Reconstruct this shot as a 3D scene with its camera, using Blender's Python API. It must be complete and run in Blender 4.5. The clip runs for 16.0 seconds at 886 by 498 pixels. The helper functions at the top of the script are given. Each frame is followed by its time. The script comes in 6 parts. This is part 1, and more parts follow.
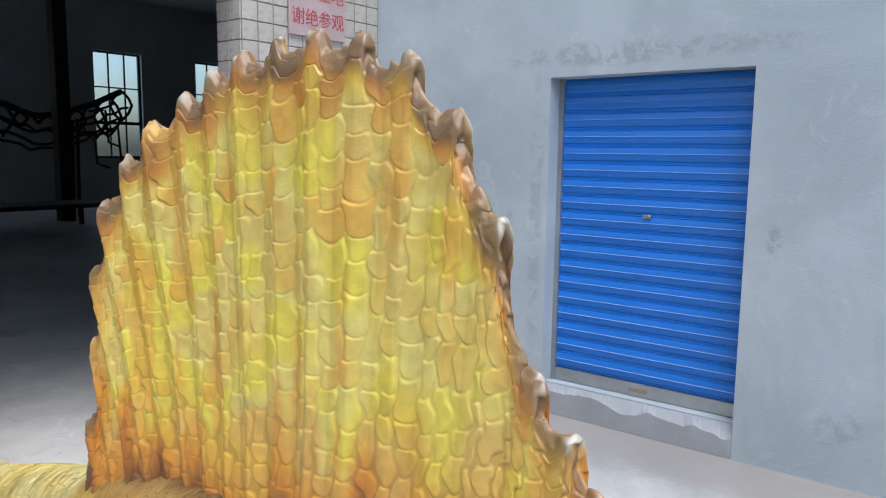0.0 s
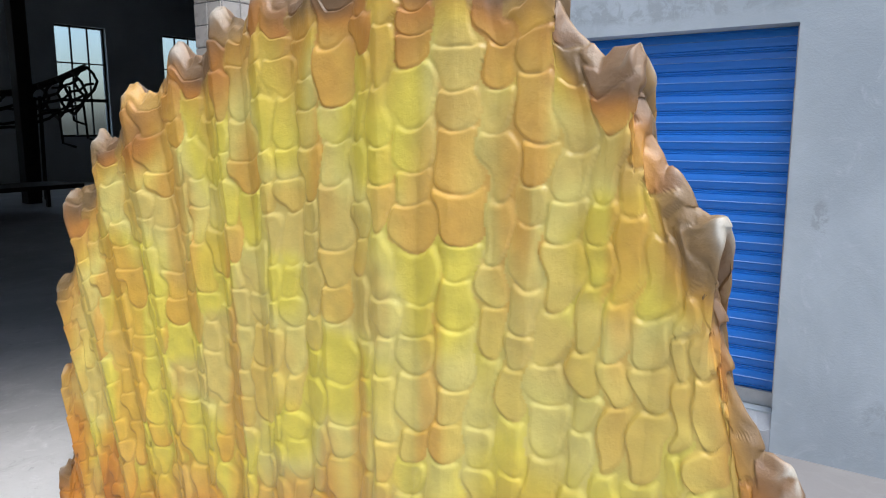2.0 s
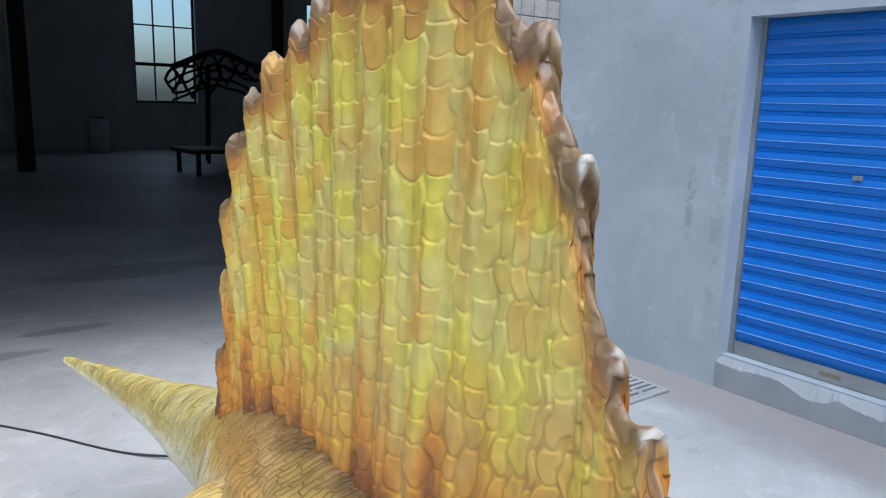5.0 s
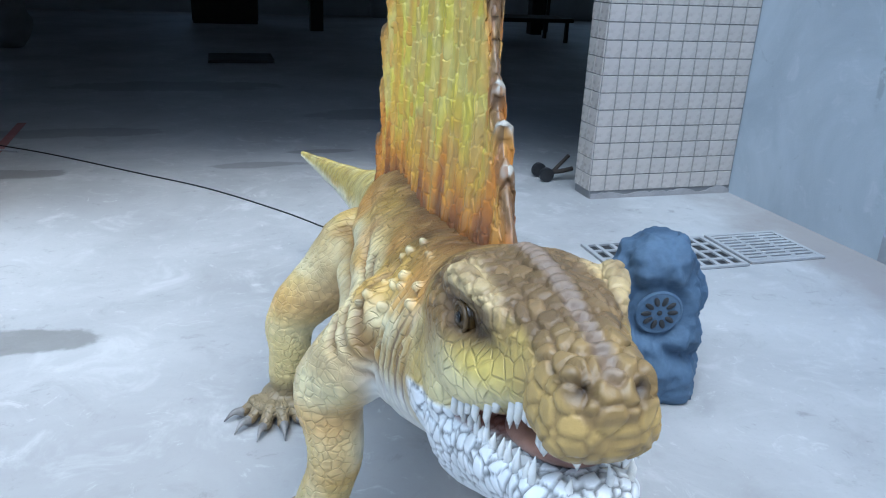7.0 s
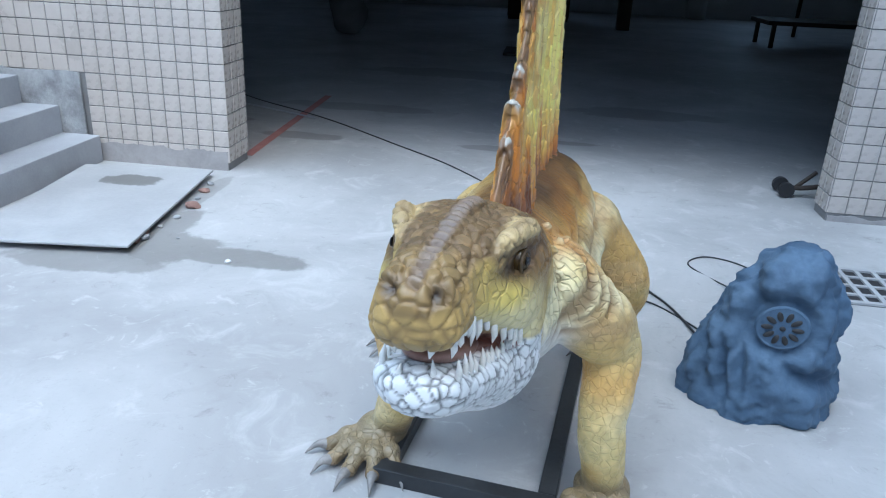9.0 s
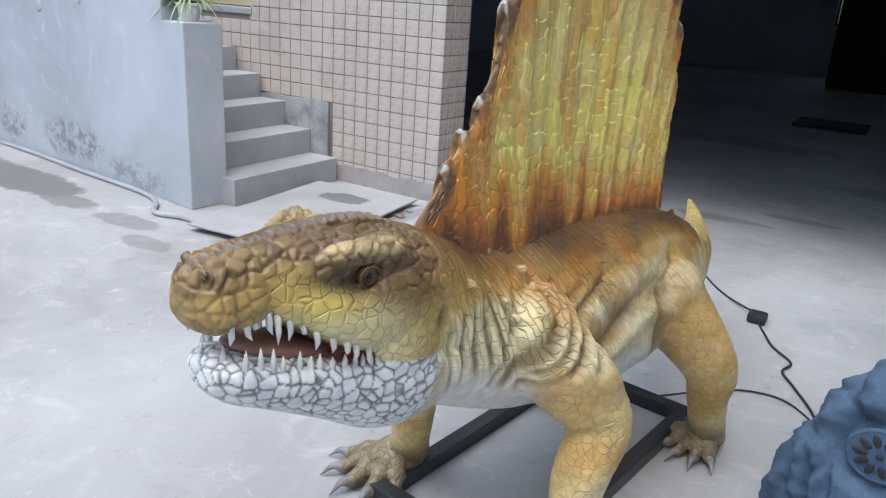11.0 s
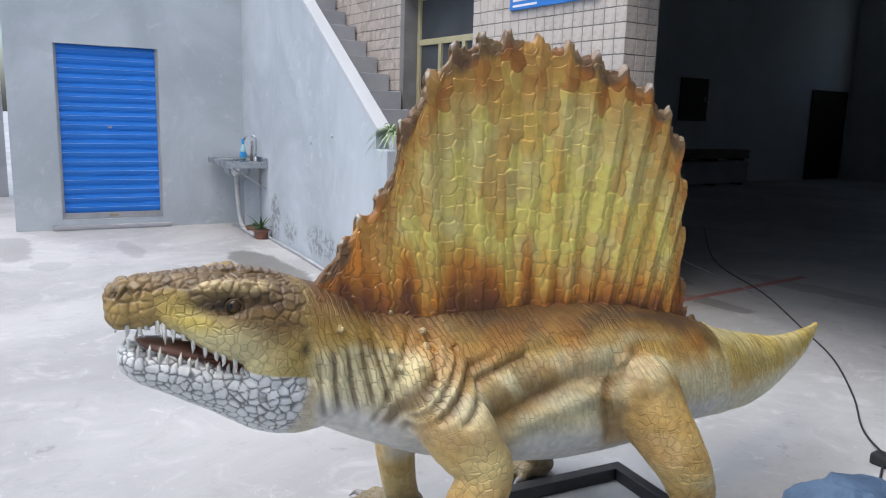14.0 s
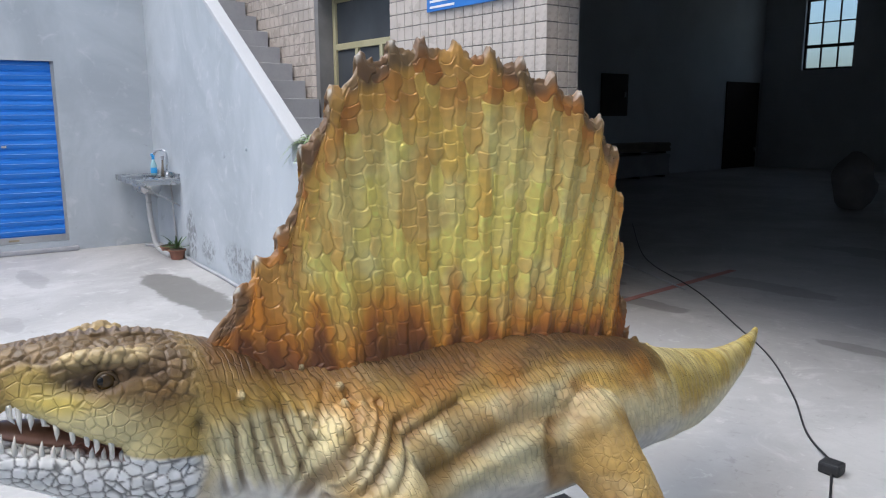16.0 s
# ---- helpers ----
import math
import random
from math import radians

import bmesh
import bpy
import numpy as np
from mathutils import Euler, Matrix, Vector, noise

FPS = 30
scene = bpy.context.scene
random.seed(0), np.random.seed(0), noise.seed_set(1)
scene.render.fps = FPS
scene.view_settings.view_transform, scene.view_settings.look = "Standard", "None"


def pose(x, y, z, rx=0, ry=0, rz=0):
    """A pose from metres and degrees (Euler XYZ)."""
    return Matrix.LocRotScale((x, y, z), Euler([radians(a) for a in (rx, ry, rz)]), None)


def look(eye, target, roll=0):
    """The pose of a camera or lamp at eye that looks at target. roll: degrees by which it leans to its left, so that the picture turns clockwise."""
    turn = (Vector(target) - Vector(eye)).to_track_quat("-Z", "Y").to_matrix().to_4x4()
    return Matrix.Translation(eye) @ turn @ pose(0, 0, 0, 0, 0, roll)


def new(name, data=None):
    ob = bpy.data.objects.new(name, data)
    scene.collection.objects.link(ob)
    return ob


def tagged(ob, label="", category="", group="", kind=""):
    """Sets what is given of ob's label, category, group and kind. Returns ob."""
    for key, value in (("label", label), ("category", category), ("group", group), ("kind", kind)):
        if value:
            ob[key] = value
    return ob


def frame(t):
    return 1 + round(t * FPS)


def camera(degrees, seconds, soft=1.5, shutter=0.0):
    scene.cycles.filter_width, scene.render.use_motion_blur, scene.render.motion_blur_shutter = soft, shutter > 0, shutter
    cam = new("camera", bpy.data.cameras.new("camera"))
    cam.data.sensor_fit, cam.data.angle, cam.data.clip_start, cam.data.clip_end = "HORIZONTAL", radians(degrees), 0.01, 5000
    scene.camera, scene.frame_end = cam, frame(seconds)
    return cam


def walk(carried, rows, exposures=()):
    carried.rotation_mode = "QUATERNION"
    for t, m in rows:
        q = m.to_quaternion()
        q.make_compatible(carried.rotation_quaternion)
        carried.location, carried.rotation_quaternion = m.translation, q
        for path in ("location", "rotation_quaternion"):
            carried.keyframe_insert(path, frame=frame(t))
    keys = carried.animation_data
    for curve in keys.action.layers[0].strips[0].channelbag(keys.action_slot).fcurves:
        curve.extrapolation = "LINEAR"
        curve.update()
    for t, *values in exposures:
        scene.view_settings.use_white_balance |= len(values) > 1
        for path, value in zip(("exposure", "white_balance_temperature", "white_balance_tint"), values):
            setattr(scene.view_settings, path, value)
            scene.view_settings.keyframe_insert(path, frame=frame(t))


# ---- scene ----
cam = camera(61.7, 16.0, soft=1.1)
PATH = [
    (0, (1.246, -4.167, 1.738), (2.810, -2.947, 1.483), 0.8),
    (0.5, (1.269, -4.066, 1.738), (2.781, -2.777, 1.511), 0.5),
    (1, (1.302, -3.917, 1.732), (2.857, -2.695, 1.432), 0.1),
    (1.5, (1.380, -3.802, 1.724), (2.968, -2.634, 1.386), -0.6),
    (2, (1.458, -3.757, 1.728), (3.054, -2.597, 1.404), -0.1),
    (2.5, (1.475, -3.746, 1.723), (3.076, -2.595, 1.385), 0.0),
    (3, (1.494, -3.741, 1.722), (3.089, -2.588, 1.367), -1.0),
    (5.5, (1.484, -4.379, 1.699), (2.513, -2.719, 1.267), 1.4),
    (6, (1.486, -4.620, 1.682), (2.363, -2.896, 1.176), 0.8),
    (6.5, (1.497, -4.921, 1.629), (2.207, -3.153, 1.022), 2.7),
    (7, (1.596, -5.112, 1.643), (2.143, -3.326, 0.928), 2.5),
    (7.5, (1.796, -5.260, 1.627), (2.126, -3.441, 0.866), 5.3),
    (8, (1.922, -5.395, 1.646), (2.047, -3.561, 0.859), 2.0),
    (8.5, (2.057, -5.518, 1.660), (2.024, -3.679, 0.876), 4.7),
    (9, (2.222, -5.488, 1.679), (1.987, -3.649, 0.929), 2.6),
    (11.5, (3.237, -5.127, 1.642), (2.088, -3.614, 1.018), 4.3),
    (12, (3.414, -5.038, 1.634), (2.112, -3.637, 1.050), 3.8),
    (12.5, (3.614, -4.934, 1.639), (2.177, -3.643, 1.120), 3.9),
    (13, (3.819, -4.772, 1.651), (2.291, -3.562, 1.205), 4.9),
    (13.5, (4.042, -4.729, 1.691), (2.412, -3.631, 1.322), 2.5),
    (14, (4.225, -4.750, 1.665), (2.582, -3.667, 1.309), 1.7),
    (14.5, (4.384, -4.780, 1.646), (2.749, -3.698, 1.252), 0.9),
    (15, (4.430, -4.771, 1.662), (2.792, -3.692, 1.271), -0.3),
    (15.5, (4.303, -4.717, 1.699), (2.707, -3.575, 1.311), -0.3),
    (16, (3.996, -4.539, 1.721), (2.459, -3.308, 1.368), -0.3),
]
GAINS = [(0.0, 1.23, 6350, 6), (3.0, 1.18, 6350, 8), (6.0, 1.0, 5400, 2), (8.5, 0.97, 5050, 0), (12.0, 0.82, 6100, 8), (16.0, 0.85, 6100, 8)]
walk(cam, [(t, look(eye, target, roll)) for t, eye, target, roll in PATH], GAINS)

# ---- light ----
world = bpy.data.worlds.new("sky")
scene.world = world
world.use_nodes = True
wn = world.node_tree
for n in list(wn.nodes):
    wn.nodes.remove(n)
sky = wn.nodes.new("ShaderNodeTexSky")
sky.sky_type = "NISHITA"
sky.sun_disc = False
sky.sun_elevation, sky.sun_rotation = radians(62), radians(150)
sky.air_density, sky.dust_density, sky.ozone_density = 1.0, 4.0, 1.0
wbg = wn.nodes.new("ShaderNodeBackground")
wbg.inputs["Strength"].default_value = 0.15
wout = wn.nodes.new("ShaderNodeOutputWorld")
wn.links.new(sky.outputs[0], wbg.inputs[0])
wn.links.new(wbg.outputs[0], wout.inputs[0])
sun_data = bpy.data.lights.new("sun", "SUN")
sun_data.energy, sun_data.angle, sun_data.color = 1.1, radians(40), (0.97, 0.98, 1.0)
sun = new("sun", sun_data)
sun.matrix_world = look((-1.5, -6, 11.5), (2.6, -2.0, 0))


# ---- materials ----
def node_mat(name):
    m = bpy.data.materials.new(name)
    m.use_nodes = True
    return m, m.node_tree, m.node_tree.nodes["Principled BSDF"]


def nd(tree, kind, **values):
    n = tree.nodes.new(kind)
    for k, v in values.items():
        n.inputs[k.replace("_", " ")].default_value = v
    return n


def mix_rgb(tree, fac, a, b, mode="MIX"):
    n = tree.nodes.new("ShaderNodeMix")
    n.data_type, n.blend_type = "RGBA", mode
    for sock, v in ((n.inputs[0], fac), (n.inputs[6], a), (n.inputs[7], b)):
        if isinstance(v, bpy.types.NodeSocket):
            tree.links.new(v, sock)
        elif isinstance(v, (int, float)):
            sock.default_value = v
        else:
            sock.default_value = (*v[:3], 1)
    return n.outputs[2]


def math_node(tree, op, a, b=0.0, c=0.0, clamp=False):
    n = tree.nodes.new("ShaderNodeMath")
    n.operation, n.use_clamp = op, clamp
    for sock, v in zip(n.inputs, (a, b, c)):
        if isinstance(v, bpy.types.NodeSocket):
            tree.links.new(v, sock)
        else:
            sock.default_value = v
    return n.outputs[0]


def ramp(tree, fac, lo, hi):
    n = tree.nodes.new("ShaderNodeMapRange")
    n.interpolation_type = "SMOOTHSTEP"
    n.inputs["From Min"].default_value, n.inputs["From Max"].default_value = lo, hi
    tree.links.new(fac, n.inputs["Value"])
    return n.outputs["Result"]


def coords(tree, scale=(1, 1, 1)):
    tc = tree.nodes.new("ShaderNodeTexCoord")
    mp = tree.nodes.new("ShaderNodeMapping")
    mp.inputs["Scale"].default_value = scale
    tree.links.new(tc.outputs["Object"], mp.inputs["Vector"])
    return mp.outputs[0]


def noise_tex(tree, vec, scale, detail=4.0, rough=0.55, distortion=0.0):
    n = nd(tree, "ShaderNodeTexNoise", Scale=scale, Detail=detail, Roughness=rough, Distortion=distortion)
    tree.links.new(vec, n.inputs["Vector"])
    return n.outputs["Fac"]


def bump_to(tree, bsdf, height, strength, distance):
    b = nd(tree, "ShaderNodeBump", Strength=strength, Distance=distance)
    tree.links.new(height, b.inputs["Height"])
    tree.links.new(b.outputs[0], bsdf.inputs["Normal"])
    return b


def surface(name, dark, light, big=1.5, small=40.0, rough=0.7, metal=0.0, relief=0.002, spread=0.15, random_tint=0.0, stretch=(1, 1, 1), spec=0.5):
    """A worn surface: two tones mixed by blotches and grain, with fine relief and uneven gloss."""
    m, t, b = node_mat(name)
    v = coords(t, stretch)
    blotch = ramp(t, noise_tex(t, v, big, 6, 0.6, 0.4), 0.3, 0.7)
    grain = noise_tex(t, v, small, 5, 0.65)
    f = math_node(t, "MULTIPLY_ADD", grain, 0.5, math_node(t, "MULTIPLY", blotch, 0.6), clamp=True)
    c = mix_rgb(t, f, dark, light)
    if random_tint:
        oi = t.nodes.new("ShaderNodeObjectInfo")
        c = mix_rgb(t, math_node(t, "MULTIPLY", oi.outputs["Random"], random_tint), c, [x * 0.55 for x in light])
    t.links.new(c, b.inputs["Base Color"])
    t.links.new(math_node(t, "MULTIPLY_ADD", blotch, spread, rough - spread / 2), b.inputs["Roughness"])
    b.inputs["Metallic"].default_value = metal
    b.inputs["Specular IOR Level"].default_value = spec
    bump_to(t, b, grain, 0.6, relief)
    return m


def near(t, pos, x, y, rx, ry, warp, edge=0.5):
    """1 inside a ragged oval on the floor, 0 outside."""
    sep = t.nodes.new("ShaderNodeSeparateXYZ")
    t.links.new(pos, sep.inputs[0])
    dx = math_node(t, "MULTIPLY", math_node(t, "SUBTRACT", sep.outputs[0], x), 1 / rx)
    dy = math_node(t, "MULTIPLY", math_node(t, "SUBTRACT", sep.outputs[1], y), 1 / ry)
    d = math_node(t, "SQRT", math_node(t, "ADD", math_node(t, "MULTIPLY", dx, dx), math_node(t, "MULTIPLY", dy, dy)))
    d = math_node(t, "ADD", d, math_node(t, "MULTIPLY", math_node(t, "SUBTRACT", warp, 0.5), 1.6))
    return math_node(t, "SUBTRACT", 1.0, ramp(t, d, 1.0 - edge / 2, 1.0 + edge / 2))


def concrete_floor():
    m, t, b = node_mat("concrete_floor")
    v = coords(t)
    big = ramp(t, noise_tex(t, v, 0.55, 6, 0.62, 0.5), 0.3, 0.72)
    mid = noise_tex(t, v, 3.2, 7, 0.65, 0.8)
    fine = noise_tex(t, v, 60, 4, 0.6)
    c = mix_rgb(t, big, (0.31, 0.305, 0.298), (0.455, 0.45, 0.44))
    c = mix_rgb(t, math_node(t, "MULTIPLY", ramp(t, mid, 0.52, 0.75), 0.5), c, (0.58, 0.575, 0.565))
    c = mix_rgb(t, math_node(t, "MULTIPLY", ramp(t, mid, 0.46, 0.28), 0.35), c, (0.25, 0.24, 0.23))
    c = mix_rgb(t, math_node(t, "MULTIPLY", ramp(t, fine, 0.55, 0.75), 0.25), c, (0.28, 0.27, 0.26))
    fleck = noise_tex(t, v, 6.5, 8, 0.72, 1.6)
    c = mix_rgb(t, math_node(t, "MULTIPLY", math_node(t, "MULTIPLY", ramp(t, fleck, 0.56, 0.68), ramp(t, mid, 0.55, 0.4)), 0.55), c, (0.21, 0.20, 0.19))
    c = mix_rgb(t, math_node(t, "MULTIPLY", ramp(t, fleck, 0.42, 0.3), 0.4), c, (0.62, 0.615, 0.6))
    warp = noise_tex(t, v, 2.4, 6, 0.65)
    wet = None
    for x, y, rx, ry, k in ((0.5, -1.79, 0.5, 0.12, 0.6), (0.12, -1.72, 0.3, 0.24, 0.6), (-0.02, -1.4, 0.13, 0.3, 0.55), (-0.25, -2.02, 0.42, 0.16, 0.5), (-0.1, -0.75, 0.07, 0.42, 0.4), (-3.35, -2.02, 1.15, 0.25, 0.8), (-2.25, -2.12, 0.3, 0.13, 0.6), (-1.45, -2.15, 0.3, 0.12, 0.5), (-4.9, -3.1, 0.55, 0.12, 0.3), (-0.02, 1.12, 0.4, 0.13, 0.65), (1.85, 1.18, 0.35, 0.1, 0.55), (0.2, 2.6, 0.9, 0.2, 0.5), (-5.6, -4.3, 0.8, 0.25, 0.4), (3.4, 3.3, 0.9, 0.3, 0.5), (1.0, 5.4, 1.4, 0.4, 0.5), (2.45, 1.6, 0.3, 0.07, 0.6), (-0.9, 1.6, 0.3, 0.1, 0.6), (-1.0, -2.35, 0.22, 0.1, 0.45), (-3.0, -3.6, 0.3, 0.1, 0.25), (-4.3, -4.0, 0.25, 0.2, 0.25)):
        s = math_node(t, "MULTIPLY", near(t, v, x, y, rx, ry, warp, 0.22), k)
        wet = s if wet is None else math_node(t, "MAXIMUM", wet, s)
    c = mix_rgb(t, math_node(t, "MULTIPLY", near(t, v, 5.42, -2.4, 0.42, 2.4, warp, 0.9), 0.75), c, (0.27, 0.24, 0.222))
    c = mix_rgb(t, wet, c, (0.13, 0.122, 0.11))
    t.links.new(c, b.inputs["Base Color"])
    r = math_node(t, "MULTIPLY_ADD", mid, 0.25, 0.5)
    t.links.new(math_node(t, "MULTIPLY_ADD", wet, -0.2, r), b.inputs["Roughness"])
    bump_to(t, b, math_node(t, "MULTIPLY_ADD", fine, 0.3, mid), 0.35, 0.006)
    return m


def plaster():
    m, t, b = node_mat("grey_plaster")
    v = coords(t)
    big = ramp(t, noise_tex(t, v, 0.8, 6, 0.6, 0.7), 0.3, 0.7)
    mid = noise_tex(t, v, 4.0, 7, 0.68, 1.0)
    fine = noise_tex(t, v, 90, 3, 0.6)
    c = mix_rgb(t, big, (0.355, 0.39, 0.416), (0.466, 0.507, 0.536))
    c = mix_rgb(t, math_node(t, "MULTIPLY", ramp(t, mid, 0.55, 0.72), 0.4), c, (0.6, 0.61, 0.63))
    c = mix_rgb(t, math_node(t, "MULTIPLY", ramp(t, mid, 0.36, 0.25), 0.5), c, (0.25, 0.265, 0.28))
    swap = t.nodes.new("ShaderNodeSeparateXYZ")
    t.links.new(v, swap.inputs[0])
    flat = t.nodes.new("ShaderNodeCombineXYZ")
    t.links.new(swap.outputs[0], flat.inputs[0])
    t.links.new(swap.outputs[2], flat.inputs[1])
    warp = noise_tex(t, v, 5.0, 6, 0.7)
    broken = ramp(t, noise_tex(t, v, 11.0, 6, 0.7, 0.6), 0.44, 0.58)
    for x, z, rx, rz, k in ((-4.85, 0.3, 0.18, 0.22, 0.6), (-4.2, 0.24, 0.22, 0.13, 0.55), (-3.1, 0.26, 0.38, 0.14, 0.6), (-2.1, 0.13, 0.32, 0.09, 0.4)):
        c = mix_rgb(t, math_node(t, "MULTIPLY", math_node(t, "MULTIPLY", near(t, flat.outputs[0], x, z, rx * 1.15, rz * 1.2, warp, 0.7), broken), min(1.0, k * 1.35)), c, (0.17, 0.175, 0.18))
    side = t.nodes.new("ShaderNodeCombineXYZ")
    t.links.new(swap.outputs[1], side.inputs[0])
    t.links.new(swap.outputs[2], side.inputs[1])
    east = math_node(t, "GREATER_THAN", swap.outputs[0], 5.0)
    for y, z, ry, rz, k in ((-2.3, 2.36, 0.85, 0.07, 0.45), (-1.6, 1.3, 0.05, 0.9, 0.35), (-3.5, 0.3, 0.12, 0.09, 0.4), (-1.4, 1.15, 0.03, 0.22, 0.5), (-3.12, 1.28, 0.04, 0.1, 0.5)):
        c = mix_rgb(t, math_node(t, "MULTIPLY", math_node(t, "MULTIPLY", near(t, side.outputs[0], y, z, ry, rz, warp, 0.6), math_node(t, "MULTIPLY", broken, k)), east), c, (0.24, 0.25, 0.26))
    t.links.new(c, b.inputs["Base Color"])
    b.inputs["Roughness"].default_value = 0.85
    bump_to(t, b, math_node(t, "MULTIPLY_ADD", fine, 0.35, mid), 0.5, 0.006)
    return m


def gloss_paint(name, col, rough=0.35):
    return surface(name, [x * 0.8 for x in col], col, 1.2, 30, rough, 0.0, 0.0008, 0.2, 0.12)


def glass():
    m, t, b = node_mat("window_glass")
    clear = t.nodes.new("ShaderNodeBsdfTransparent")
    clear.inputs["Color"].default_value = (0.86, 0.92, 0.95, 1)
    b.inputs["Base Color"].default_value = (0.75, 0.8, 0.82, 1)
    b.inputs["Roughness"].default_value = 0.1
    mixer = t.nodes.new("ShaderNodeMixShader")
    mixer.inputs[0].default_value = 0.12
    t.links.new(clear.outputs[0], mixer.inputs[1])
    t.links.new(b.outputs[0], mixer.inputs[2])
    t.links.new(mixer.outputs[0], t.nodes["Material Output"].inputs["Surface"])
    return m


def dirty_glass():
    m, t, b = node_mat("dirty_window_glass")
    v = coords(t)
    f = noise_tex(t, v, 2.0, 5)
    t.links.new(mix_rgb(t, f, (0.035, 0.04, 0.045), (0.10, 0.11, 0.12)), b.inputs["Base Color"])
    t.links.new(math_node(t, "MULTIPLY_ADD", f, 0.2, 0.08), b.inputs["Roughness"])
    return m


def airbrushed_skin():
    """Airbrushed fibreglass: paint from a colour layer, cracked skin in a grid on the trunk, pebbled scales on head and legs."""
    m, t, b = node_mat("airbrushed_scaly_hide")
    a = t.nodes.new("ShaderNodeVertexColor")
    a.layer_name = "paint"
    v = coords(t)
    warp = nd(t, "ShaderNodeTexNoise", Scale=7.0, Detail=3.0)
    t.links.new(v, warp.inputs["Vector"])

    def warped(amount):
        w = t.nodes.new("ShaderNodeVectorMath")
        w.operation = "MULTIPLY_ADD"
        t.links.new(warp.outputs["Color"], w.inputs[0])
        w.inputs[1].default_value = (amount,) * 3
        t.links.new(v, w.inputs[2])
        return w.outputs[0]

    sep = t.nodes.new("ShaderNodeSeparateXYZ")
    t.links.new(warped(0.085), sep.inputs[0])
    girth = math_node(t, "MULTIPLY_ADD", math_node(t, "ABSOLUTE", sep.outputs[0]), -0.7, sep.outputs[2])
    girth = math_node(t, "MULTIPLY_ADD", sep.outputs[1], 0.25, girth)
    flat = t.nodes.new("ShaderNodeCombineXYZ")
    t.links.new(girth, flat.inputs[0])
    t.links.new(math_node(t, "MULTIPLY_ADD", sep.outputs[2], 0.3, sep.outputs[1]), flat.inputs[1])
    br = t.nodes.new("ShaderNodeTexBrick")
    t.links.new(flat.outputs[0], br.inputs["Vector"])
    for k, val in (("Scale", 1.0), ("Mortar Size", 0.0036), ("Mortar Smooth", 1.0), ("Brick Width", 0.044), ("Row Height", 0.02), ("Bias", 0.0)):
        br.inputs[k].default_value = val
    br.offset, br.squash = 0.37, 1.3
    br.offset_frequency, br.squash_frequency = 2, 3
    vo = nd(t, "ShaderNodeTexVoronoi", Scale=37.0)
    vo.feature = "DISTANCE_TO_EDGE"
    t.links.new(warped(0.03), vo.inputs["Vector"])
    cell = ramp(t, vo.outputs["Distance"], 0.0, 0.075)
    masks = []
    for name in ("skin_grid", "pebbles"):
        k = t.nodes.new("ShaderNodeAttribute")
        k.attribute_name = name
        masks.append(k.outputs["Fac"])
    patchy = ramp(t, noise_tex(t, v, 5, 3, 0.6), 0.35, 0.6)
    crack = math_node(t, "MULTIPLY", math_node(t, "MULTIPLY", br.outputs["Fac"], masks[0]), math_node(t, "MULTIPLY_ADD", patchy, 0.45, 0.55))
    groove = math_node(t, "MULTIPLY", math_node(t, "SUBTRACT", 1.0, cell), masks[1])
    fine = noise_tex(t, v, 120, 4, 0.6)
    col = mix_rgb(t, math_node(t, "MULTIPLY", crack, 0.34), a.outputs["Color"], (0.13, 0.07, 0.02))
    col = mix_rgb(t, math_node(t, "MULTIPLY", groove, 0.22), col, (0.14, 0.08, 0.025))
    col = mix_rgb(t, math_node(t, "MULTIPLY", ramp(t, noise_tex(t, v, 25, 5, 0.7), 0.5, 0.75), 0.14), col, (0.22, 0.13, 0.04))
    t.links.new(col, b.inputs["Base Color"])
    t.links.new(math_node(t, "MULTIPLY_ADD", fine, 0.2, 0.40), b.inputs["Roughness"])
    b.inputs["Coat Weight"].default_value = 0.16
    b.inputs["Coat Roughness"].default_value = 0.25
    pillow = math_node(t, "MULTIPLY", math_node(t, "SUBTRACT", 1.0, ramp(t, vo.outputs["Distance"], 0.0, 0.12)), masks[1])
    h = math_node(t, "SUBTRACT", math_node(t, "MULTIPLY", fine, 0.15), math_node(t, "ADD", crack, pillow))
    bump_to(t, b, h, 0.95, 0.0064)
    return m


def painted_plain(name, attr, rough, coat=0.2):
    m, t, b = node_mat(name)
    a = t.nodes.new("ShaderNodeVertexColor")
    a.layer_name = attr
    v = coords(t)
    fine = noise_tex(t, v, 90, 5, 0.65)
    col = mix_rgb(t, math_node(t, "MULTIPLY", ramp(t, noise_tex(t, v, 18, 5, 0.7), 0.5, 0.78), 0.12), a.outputs["Color"], (0.16, 0.09, 0.03))
    t.links.new(col, b.inputs["Base Color"])
    t.links.new(math_node(t, "MULTIPLY_ADD", fine, 0.2, rough - 0.1), b.inputs["Roughness"])
    b.inputs["Coat Weight"].default_value = coat
    b.inputs["Coat Roughness"].default_value = 0.18
    bump_to(t, b, math_node(t, "MULTIPLY_ADD", noise_tex(t, coords(t, (1, 1, 0.4)), 45, 3, 0.6), 1.2, fine), 0.5, 0.0024)
    return m


